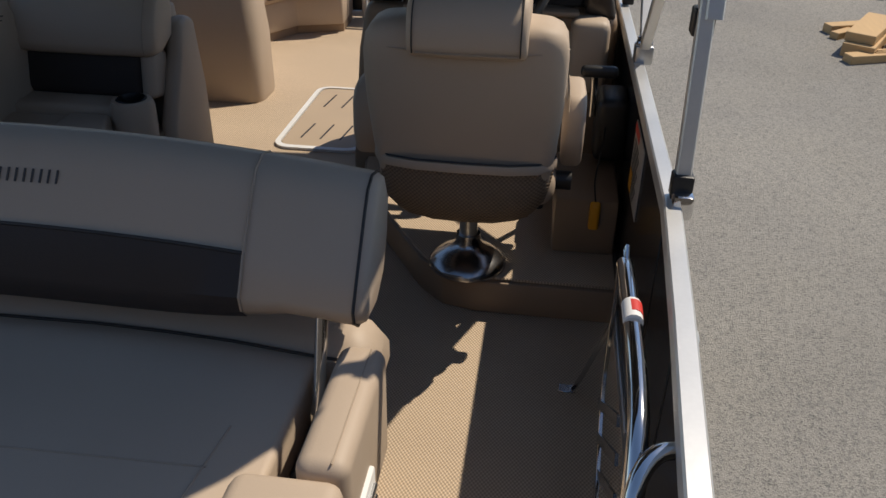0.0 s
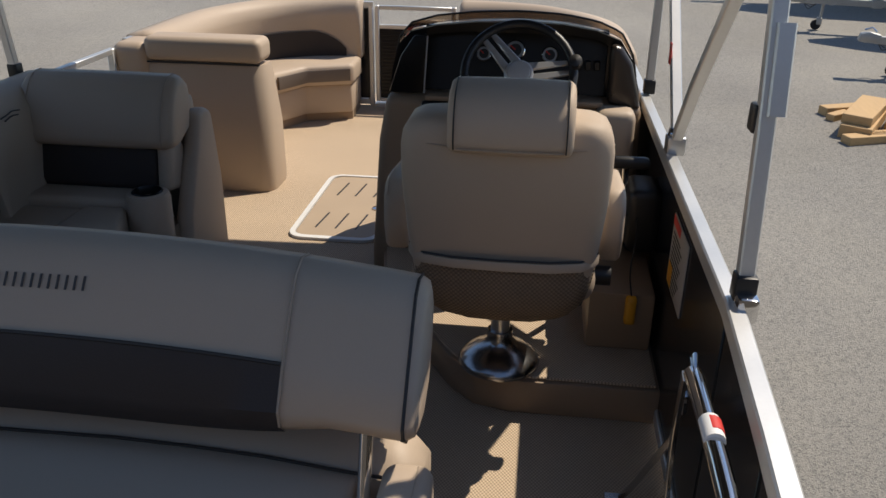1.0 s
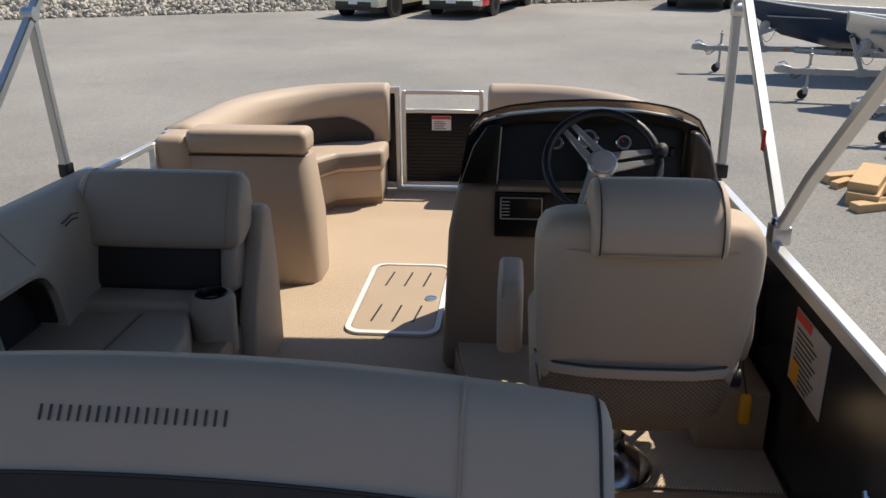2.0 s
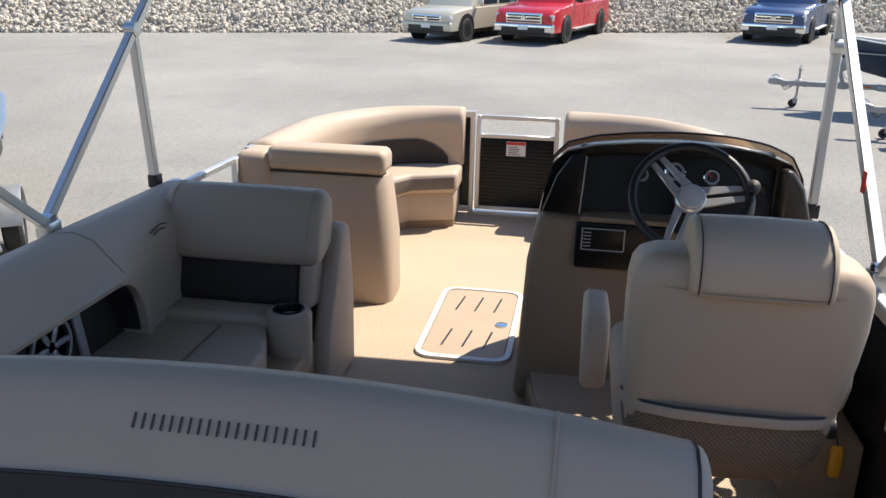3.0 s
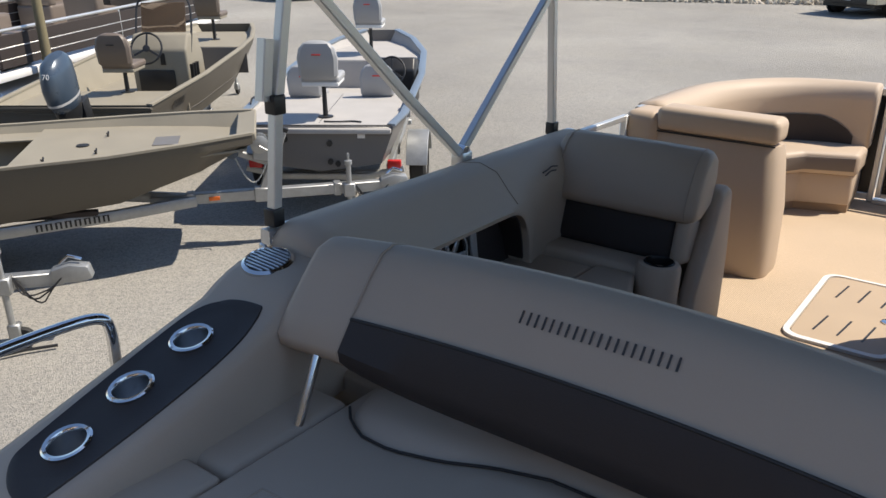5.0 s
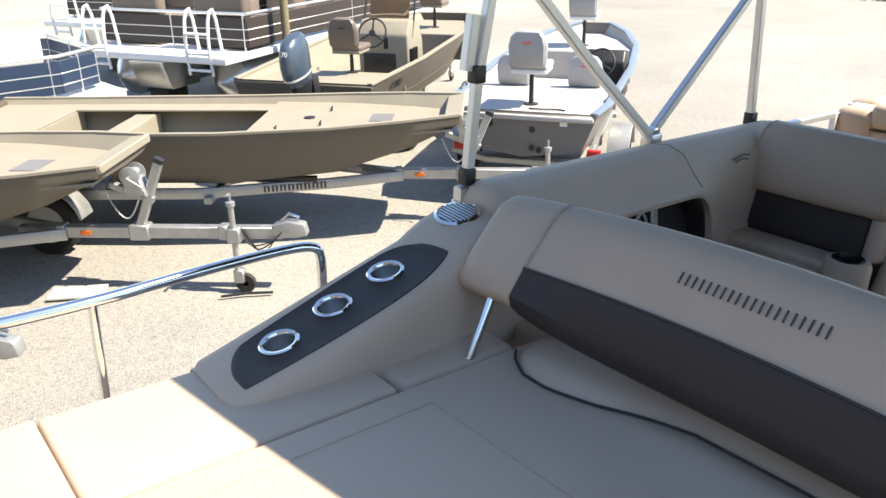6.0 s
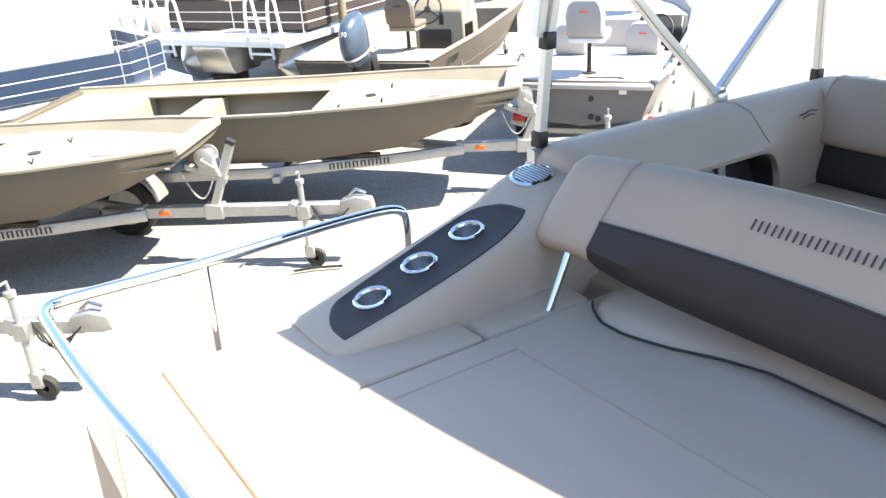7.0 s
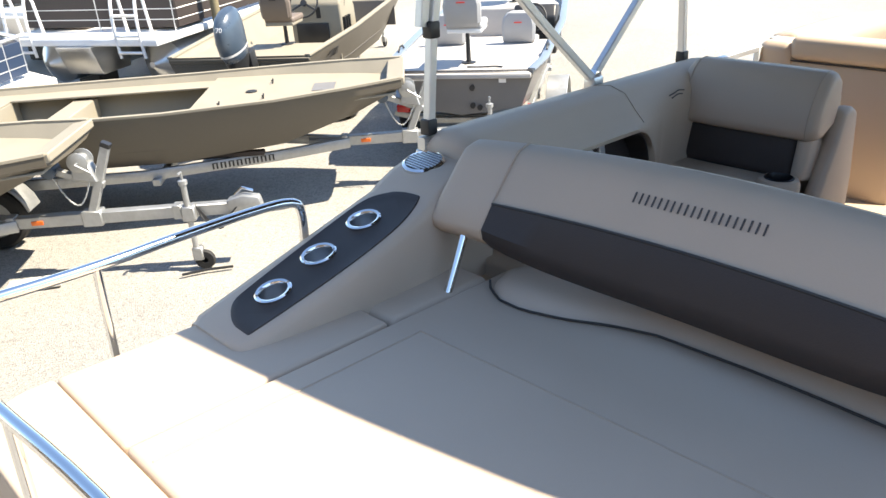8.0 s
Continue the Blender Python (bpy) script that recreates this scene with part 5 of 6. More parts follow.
def strokes(m, count, w, h, mat, parent, name="mark_bars"):
    """A maker's mark as plain upright bars."""
    bm = bmesh.new()
    for k in range(count):
        x = (k - (count - 1) / 2) * w / count
        for dx in (-0.24, 0.24):
            rbox(x + (dx - 0.11) * w / count, x + (dx + 0.11) * w / count, -h / 2, h / 2, 0, 0.0012, 0, bm=bm, m=m)
        rbox(x - 0.24 * w / count, x + 0.24 * w / count, h * 0.38, h / 2, 0, 0.0012, 0, bm=bm, m=m)
    return part(name, bm, mat, parent)


def boat_trailer(ln=4.6, marked=True):
    """Tongue at +y. The hull sits over y from 0 to ln."""
    t = thing("boat_trailer", "galvanised steel boat trailer with tongue jack", "trailer", "boat trailers on the lot")
    part("tongue", rbox(-0.04, 0.04, ln - 0.95, ln + 1.07, 0.41, 0.50, 0.006, 1), GALV, t)
    for s in (-1, 1):
        part("side_rail", tube([(s * 0.03, ln - 0.58, 0.44), (s * 0.26, ln - 1.2, 0.44), (s * 0.56, ln - 2.3, 0.44), (s * 0.6, 0.3, 0.44)], (0.025, 0.045), square=True), GALV, t)
        part("bunk", rbox(s * 0.34 - 0.03, s * 0.34 + 0.03, 0.3, ln - 1.3, 0.485, 0.53, 0.006, 1), CHARCOAL, t, "carpeted bunk")
        wheel(t, s * 0.82, 1.10, 0.27, 0.17)
        part("mudguard", prism(arc(1.10, 0.27, 0.34, 10, 170, 10) + arc(1.10, 0.27, 0.32, 170, 10, 10), "x", s * 0.82 - 0.11, s * 0.82 + 0.11, 0.004, 1), GALV, t)
        part("tail_light", rbox(s * 0.66 - 0.065, s * 0.66 + 0.065, 0.20, 0.26, 0.46, 0.54, 0.01, 2), RED, t, "red tail lamp")
        part("tongue_marker", rbox(s * 0.041, s * 0.047, ln - 0.47, ln - 0.38, 0.435, 0.47, 0.003, 1), ORANGE, t, "orange side marker")
        if marked:
            m = Matrix.Translation((s * 0.342, ln - 1.5, 0.44)) @ Matrix.Rotation(radians(s * 15.3), 4, "Z") @ Matrix.Rotation(radians(s * 90), 4, "Z") @ Matrix.Rotation(radians(90), 4, "X") @ Matrix.Translation((0, 0, 0.028))
            strokes(m, 8, 0.56, 0.056, INK, t)
    for y in (0.3, 1.10, 2.4):
        part("cross_member", rbox(-0.62, 0.62, y - 0.035, y + 0.035, 0.36, 0.42, 0.006, 1), GALV, t)
    part("rear_bumper", tube([(-0.75, 0.22, 0.46), (-0.4, 0.22, 0.38), (0.4, 0.22, 0.38), (0.75, 0.22, 0.46)], (0.018, 0.03), square=True), GALV, t)
    part("winch_post", tube([(0, ln - 0.02, 0.48), (0, ln + 0.20, 1.0)], (0.028, 0.032), square=True), GALV, t)
    part("post_cap", tube([(0, ln + 0.195, 0.99), (0, ln + 0.21, 1.02)], (0.031, 0.035), square=True), BLACK, t)
    part("post_foot", rbox(-0.055, 0.055, ln - 0.09, ln + 0.06, 0.395, 0.515, 0.008, 1), GALV, t)
    part("winch_arm", tube([(0, ln + 0.12, 0.70), (0, ln - 0.20, 0.83)], (0.026, 0.026), square=True), GALV, t)
    part("bow_roller", lathe([(0.04, -0.07), (0.055, -0.06), (0.055, 0.06), (0.04, 0.07)], 16, Matrix.Translation((0, ln - 0.24, 0.845)) @ Matrix.Rotation(radians(90), 4, "Y")), BLUEGREY, t, "grey rubber bow stop")
    part("winch_frame", prism([(ln - 0.08, 0.77), (ln - 0.06, 0.90), (ln + 0.06, 0.88), (ln + 0.10, 0.74)], "x", -0.06, 0.06, 0.008, 1), GALV, t)
    drum = part("winch_drum", lathe([(0.0, -0.075), (0.05, -0.075), (0.075, -0.065), (0.075, -0.055), (0.045, -0.05), (0.045, 0.05), (0.075, 0.055), (0.075, 0.065), (0.05, 0.075), (0.0, 0.075)], 20, Matrix.Translation((0, ln - 0.01, 0.90)) @ Matrix.Rotation(radians(90), 4, "Y")), GALV, t)
    part("winch_handle", tube([(0.075, ln - 0.01, 0.90), (0.11, ln - 0.01, 0.90), (0.115, ln + 0.10, 0.83), (0.16, ln + 0.11, 0.825)], 0.009, 8), GALV, drum)
    for y in (ln - 0.62, ln + 0.62):
        part("frame_bracket", rbox(-0.048, 0.048, y - 0.03, y + 0.03, 0.40, 0.51, 0.004, 1), GALV, t)
    chain = [Vector((0.05, ln - 0.22 + 0.26 * k / 24, 0.80 - 0.20 * math.sin(math.pi * k / 24) - 0.05 * k / 24)) for k in range(25)]
    part("safety_chain", tube([p + Vector((0.005 * (-1) ** k, 0, 0)) for k, p in enumerate(chain)], 0.0065, 6), GALV, t)
    part("coupler", prism([(ln + 1.0, 0.42), (ln + 1.0, 0.52), (ln + 1.12, 0.55), (ln + 1.24, 0.53), (ln + 1.26, 0.44), (ln + 1.18, 0.42)], "x", -0.05, 0.05, 0.015, 2), GALV, t)
    part("coupler_latch", tube([(0, ln + 1.06, 0.55), (0, ln + 1.12, 0.60), (0, ln + 1.20, 0.57)], 0.012, 8), CHROME, t)
    jack = part("tongue_jack", lathe([(0.022, 0.16), (0.022, 0.68), (0.034, 0.69), (0.034, 0.72), (0.0, 0.73)], 16, Matrix.Translation((0.09, ln + 0.72, 0.0))), GALV, t)
    part("jack_crank", tube([(0.09, ln + 0.72, 0.72), (0.09, ln + 0.72, 0.78), (0.17, ln + 0.72, 0.79)], 0.01, 8), GALV, jack)
    part("jack_bracket", rbox(0.02, 0.12, ln + 0.67, ln + 0.77, 0.40, 0.52, 0.01, 1), GALV, t)
    part("jack_fork", rbox(0.055, 0.125, ln + 0.69, ln + 0.77, 0.08, 0.19, 0.01, 1), GALV, jack)
    part("jack_wheel", lathe([(0.025, -0.022), (0.07, -0.022), (0.078, -0.01), (0.078, 0.01), (0.07, 0.022), (0.025, 0.022), (0.025, -0.022)], 20, Matrix.Translation((0.09, ln + 0.77, 0.078)) @ Matrix.Rotation(radians(90), 4, "Y")), RUBBER, jack, "black jack wheel")
    wires = bmesh.new()
    for k in range(3):
        tube([(0.05, ln + 0.77, 0.5), (0.09, ln + 0.82 + 0.05 * k, 0.36 - 0.04 * k), (0.07, ln + 1.0, 0.40), (0.04, ln + 1.08, 0.48)], 0.006, 6, wires, smooth=2)
    part("cables", wires, BLACK, t, "loose trailer wiring")
    return t


jon = jon_boat()
trailer = boat_trailer()
for ob, pairs in ((jon, ((-4.86, 3.18, 4.55), (-5.33, 0.40, 4.55), (-4.77, -1.69, 4.55))), (trailer, ((-4.86, 3.18, 4.55), (-5.33, 0.40, 4.55), (-4.77, -1.69, 4.55)))):
    first = True
    for bx, by, ln in pairs:
        hd = -41.3
        dx, dy = -math.sin(radians(hd)), math.cos(radians(hd))
        x, y = bx - dx * ln, by - dy * ln
        if first:
            stand(ob, x, y, hd)
        else:
            stand(copy_thing(ob, Matrix()), x, y, hd)
        first = False


def fishing_seat(name, label, mat, shell, pole_h, group):
    """A folding boat seat on a pole."""
    s = thing(name, label, "chair", group)
    part("pole", lathe([(0.09, 0.0), (0.09, 0.01), (0.03, 0.02), (0.025, pole_h)], 14), BLACK, s)
    part("seat", rbox(-0.22, 0.22, -0.20, 0.24, pole_h, pole_h + 0.09, 0.035, 4), mat, s)
    part("shell", rbox(-0.21, 0.21, -0.20, 0.2, pole_h - 0.03, pole_h + 0.02, 0.012, 2), shell, s)
    rings = []
    for z, hw, y, th in ((0.05, 0.18, -0.20, 0.07), (0.10, 0.215, -0.23, 0.10), (0.30, 0.225, -0.25, 0.11), (0.40, 0.20, -0.26, 0.10), (0.46, 0.15, -0.26, 0.08), (0.485, 0.08, -0.25, 0.04)):
        rings.append([(px, y + (py) * th / 2, pole_h + z) for px, py in ((hw, 0.5), (hw * 0.85, 1), (-hw * 0.85, 1), (-hw, 0.5), (-hw, -0.5), (-hw * 0.85, -1), (hw * 0.85, -1), (hw, -0.5))])
    back = part("backrest", loft(rings), mat, s)
    part("badge", rbox(-0.05, 0.05, -0.325, -0.318, pole_h + 0.335, pole_h + 0.35, 0.001, 1), REDPRINT if mat == GREYSEAT else INK, back)
    return s


def ring_wheel(parent, m, r, name="steering_wheel"):
    ring = [[m @ Vector(((r + 0.012 * math.cos(a)) * math.cos(b), (r + 0.012 * math.cos(a)) * math.sin(b), 0.012 * math.sin(a))) for a in [2 * math.pi * i / 8 for i in range(8)]] for b in [2 * math.pi * k / 28 for k in range(29)]]
    w = part(name, loft(ring, caps=False), BLACK, parent, "black steering wheel")
    for a in (90, 210, 330):
        part("spoke", rbox(0.0, r, -0.012, 0.012, -0.004, 0.004, 0.002, 1, m=m @ Matrix.Rotation(radians(a), 4, "Z")), BLACK, w)
    part("hub", lathe([(0.04, -0.01), (0.04, 0.015), (0.0, 0.02)], 14, m), BLACK, w)


# bass boat, stern towards the pontoon boat
BASS = [(0.0, 0.80, 0.66, 0.98, 0.60, 0.52), (0.35, 0.90, 0.70, 1.02, 0.60, 0.50), (2.2, 0.93, 0.72, 1.08, 0.60, 0.48), (3.5, 0.85, 0.6, 1.14, 0.68, 0.52), (4.4, 0.60, 0.38, 1.20, 0.84, 0.70), (5.0, 0.28, 0.16, 1.24, 1.04, 0.98)]
bass = thing("bass_boat", "grey aluminium bass boat with grey carpeted decks on a trailer", "boat")
hull(bass, BASS, 0.72, GREYHULL, GREYDECK, TRIMBLUE, 0.045)
deck_plate("aft_deck", bass, BASS, 0.0, 1.55, 0.975, GREYDECK, 0.06)
part("deck_joint", rbox(-0.003, 0.003, 0.1, 1.5, 0.974, 0.977, 0, 1), BLACK, bass)
part("deck_riser", rbox(-0.82, 0.82, 1.54, 1.56, 0.7, 0.965, 0.003, 1), GREYDECK, bass)
deck_plate("bow_deck", bass, BASS, 3.2, 4.9, 1.08, GREYDECK, 0.06)
part("bow_riser", rbox(-0.80, 0.80, 3.19, 3.21, 0.7, 1.07, 0.003, 1), GREYDECK, bass)
part("transom_ledge", rbox(-0.78, 0.78, -0.05, 0.02, 0.90, 0.95, 0.012, 2), GREYDECK, bass)
for x, z in ((-0.35, 0.84), (0.12, 0.80), (0.12, 0.62), (0.2, 0.60)):
    part("drain_fitting", lathe([(0.03, 0.0), (0.03, 0.012), (0.0, 0.014)], 14, Matrix.Translation((x, -0.003, z)) @ Matrix.Rotation(radians(90), 4, "X")), BLACK, bass)
part("hull_plate", rbox(-0.62, -0.36, -0.004, 0.004, 0.875, 0.905, 0.001, 1), PAPER, bass)
part("hull_plate", rbox(0.42, 0.5, -0.004, 0.004, 0.85, 0.89, 0.001, 1), PAPER, bass)
part("hose", tube([(0.05, 0.12, 0.985), (0.2, 0.08, 0.99), (0.35, 0.14, 0.985), (0.45, 0.1, 0.985)], 0.008, 6, smooth=2), BLACK, bass)
side_con = part("side_console", prism([(2.05, 0.7), (2.0, 1.15), (2.12, 1.28), (2.5, 1.22), (2.6, 0.7)], "x", 0.28, 0.84, 0.03, 3), BLACK, bass, "black side console")
ring_wheel(bass, Matrix.Translation((0.55, 1.95, 1.15)) @ Matrix.Rotation(radians(62), 4, "X"), 0.17)
for s in (-1, 1):
    part("gunwale_cleat", tube([(s * 0.88, 0.6, 1.05), (s * 0.88, 0.66, 1.09), (s * 0.88, 0.76, 1.09), (s * 0.88, 0.82, 1.05)], 0.011, 8), BLACK, bass)
for k, (y, w) in enumerate(((2.0, 0.12), (2.6, 0.10), (3.0, 0.14))):
    part("rod_strap", rbox(0.80, 0.84, y, y + w, 1.0, 1.04, 0.004, 1), BLACK, bass)
BX, BY, BH = -4.80, 3.86, 33.5
stand(bass, BX, BY, BH)
bass.matrix_basis = bass.matrix_basis @ Matrix.Diagonal((0.86, 0.93, 0.95, 1))
bass_m = Matrix.LocRotScale(bass.location, bass.rotation_euler, None)
for x, y, z, pole in ((0.02, 0.35, 0.977, 0.42), (-0.42, 1.5, 0.90, 0.03), (0.45, 1.55, 0.90, 0.03), (0.02, 3.75, 1.08, 0.45)):
    seat = fishing_seat("fishing_chair", "light grey vinyl pedestal seat on the bass boat" if pole > 0.2 else "light grey low bench seat on the bass boat", GREYSEAT, WHITE, pole, "seats of the bass boat")
    seat.matrix_basis = bass_m @ Matrix.Translation((x * 0.86, y * 0.93, z * 0.95)) @ Matrix.Scale(0.80, 4)
bass_trailer = boat_trailer(4.9)
stand(bass_trailer, BX, BY, BH)
part("chock_board", rbox(0.75, 1.35, -0.1, 0.08, 0.004, 0.04, 0.004, 1), WOOD, bass_trailer, "loose board by the wheel")

# khaki centre console boat with its outboard
CON = [(0.0, 0.82, 0.66, 0.98, 0.54, 0.50), (1.5, 0.90, 0.72, 1.02, 0.54, 0.50), (3.0, 0.90, 0.70, 1.08, 0.56, 0.52), (4.0, 0.80, 0.58, 1.09, 0.64, 0.60), (4.8, 0.62, 0.42, 1.11, 0.80, 0.76), (5.3, 0.46, 0.36, 1.13, 0.96, 0.94)]
con = thing("console_boat", "khaki aluminium centre console boat on a trailer", "boat")
hull(con, CON, 0.70, OLIVE, OLIVE_IN, OLIVE_IN, 0.03)
deck_plate("stern_deck", con, CON, 0.0, 1.1, 0.90, OLIVE_IN)
part("stern_riser", rbox(-0.8, 0.8, 1.09, 1.11, 0.66, 0.89, 0.003, 1), OLIVE_IN, con)
deck_plate("bow_deck", con, CON, 3.6, 5.2, 1.02, OLIVE_IN)
part("bow_riser", rbox(-0.8, 0.8, 3.59, 3.61, 0.66, 1.01, 0.003, 1), GREYHULL, con)
cc = part("centre_console", prism([(1.75, 0.70), (1.72, 1.25), (1.85, 1.42), (2.15, 1.42), (2.30, 1.15), (2.36, 0.70)], "x", -0.05, 0.62, 0.03, 3), OLIVE_IN, con, "khaki centre console")
part("console_recess", rbox(0.02, 0.45, 1.715, 1.735, 0.78, 1.02, 0.01, 2), BLACK, cc)
part("dash_panel", rbox(0.30, 0.36, 1.72, 1.74, 1.08, 1.22, 0.004, 1), BLACK, cc)
for k in range(3):
    part("rod_holder", lathe([(0.022, 0.0), (0.022, 0.20), (0.026, 0.22)], 12, Matrix.Translation((0.64, 1.80 + k * 0.09, 0.86))), BLACK, cc)
ring_wheel(con, Matrix.Translation((0.18, 1.66, 1.28)) @ Matrix.Rotation(radians(65), 4, "X"), 0.18)
part("wind_screen", prism([(1.98, 1.42), (2.08, 1.75), (2.09, 1.75), (2.0, 1.42)], "x", 0.02, 0.55, 0.003, 1), TINT, con, "clear wind screen")
part("grab_frame", tube([(-0.04, 1.9, 1.2), (-0.05, 2.02, 1.5), (-0.03, 2.1, 1.78), (0.1, 2.12, 1.82), (0.47, 2.12, 1.82), (0.6, 2.1, 1.78), (0.62, 2.02, 1.5), (0.61, 1.9, 1.2)], 0.013, 8, smooth=2), BLACK, con, "black grab frame")
strokes(Matrix.Translation((0.828, 0.75, 0.86)) @ Matrix.Rotation(radians(90), 4, "Z") @ Matrix.Rotation(radians(112), 4, "X"), 5, 0.42, 0.10, INK, con)
CX, CY, CH = -7.25, 2.91, 34.5
stand(con, CX, CY, CH)
con_m = con.matrix_basis.copy()
for x, y, z, pole in ((0.15, 1.05, 0.90, 0.32), (0.15, 4.3, 1.02, 0.40)):
    s = fishing_seat("fishing_chair", "brown vinyl pedestal seat on the khaki console boat", BROWNSEAT, OLIVE_IN, pole, "seats of the console boat")
    s.matrix_basis = con_m @ Matrix.Translation((x, y, z)) @ Matrix.Scale(0.82, 4)
stand(copy_thing(trailer, Matrix()), CX, CY, CH)
motor = thing("outboard_motor", "blue grey outboard motor on the transom", "outboard motor")
rings = []
for z, hx, y0, y1 in ((0.88, 0.10, -0.34, -0.06), (0.93, 0.15, -0.42, -0.02), (1.02, 0.17, -0.48, 0.0), (1.18, 0.175, -0.50, 0.02), (1.30, 0.165, -0.47, 0.02), (1.38, 0.14, -0.42, -0.01), (1.42, 0.09, -0.34, -0.06)):
    rings.append([(0.72 * hx * math.cos(a) * (1 if abs(math.cos(a)) < .9 else 1), (y0 + y1) / 2 + (y1 - y0) / 2 * math.sin(a), z) for a in [2 * math.pi * k / 20 for k in range(20)]])
cowl = part("cowl", loft(rings), BLUEGREY, motor, "blue grey cowl")
part("cowl_stripe", loft([[(p[0] * 1.012, -0.24 + (p[1] + 0.24) * 1.012, p[2]) for p in r] for r in (rings[2][:], [(x, y, z + 0.025) for x, y, z in rings[2]])], caps=False), SILVERFACE, cowl)
words("number", "70", 0.07, Matrix.Translation((0.02, -0.475, 1.33)) @ Matrix.Rotation(radians(60), 4, "X"), PAPER, cowl)
part("leg", prism([(-0.36, 0.90), (-0.12, 0.90), (-0.14, 0.45), (-0.20, 0.30), (-0.34, 0.30), (-0.30, 0.5)], "x", -0.06, 0.06, 0.02, 3), BLUEGREY, motor)
part("bracket", rbox(-0.10, 0.10, -0.12, 0.03, 0.56, 0.92, 0.02, 2), BLACK, motor)
part("lower_pan", loft([[(x * k, -0.22 + (y + 0.22) * k, z) for x, y, z_ in rings[1]] for k, z in ((0.62, 0.74), (0.80, 0.80), (0.98, 0.90), (1.02, 0.945))]), BLACK, motor, "black lower pan")
part("plate", rbox(-0.10, 0.10, -0.46, -0.10, 0.44, 0.46, 0.004, 1), BLUEGREY, motor)
part("propeller", lathe([(0.05, -0.08), (0.055, 0.0), (0.04, 0.08), (0.0, 0.1)], 12, Matrix.Translation((0, -0.40, 0.34)) @ Matrix.Rotation(radians(90), 4, "X")), BLACK, motor)
motor.matrix_basis = con_m @ Matrix.Translation((0.22, -0.02, 0.26)) @ Matrix.Rotation(radians(14), 4, "X") @ Matrix.Scale(0.96, 4)
pole = thing("wooden_post", "weathered wooden post standing behind the boats", "post")
part("post", lathe([(0.06, 0), (0.055, 2.2), (0.0, 2.21)], 12), POSTWOOD, pole)
stand(pole, -9.4, 3.9, 0)

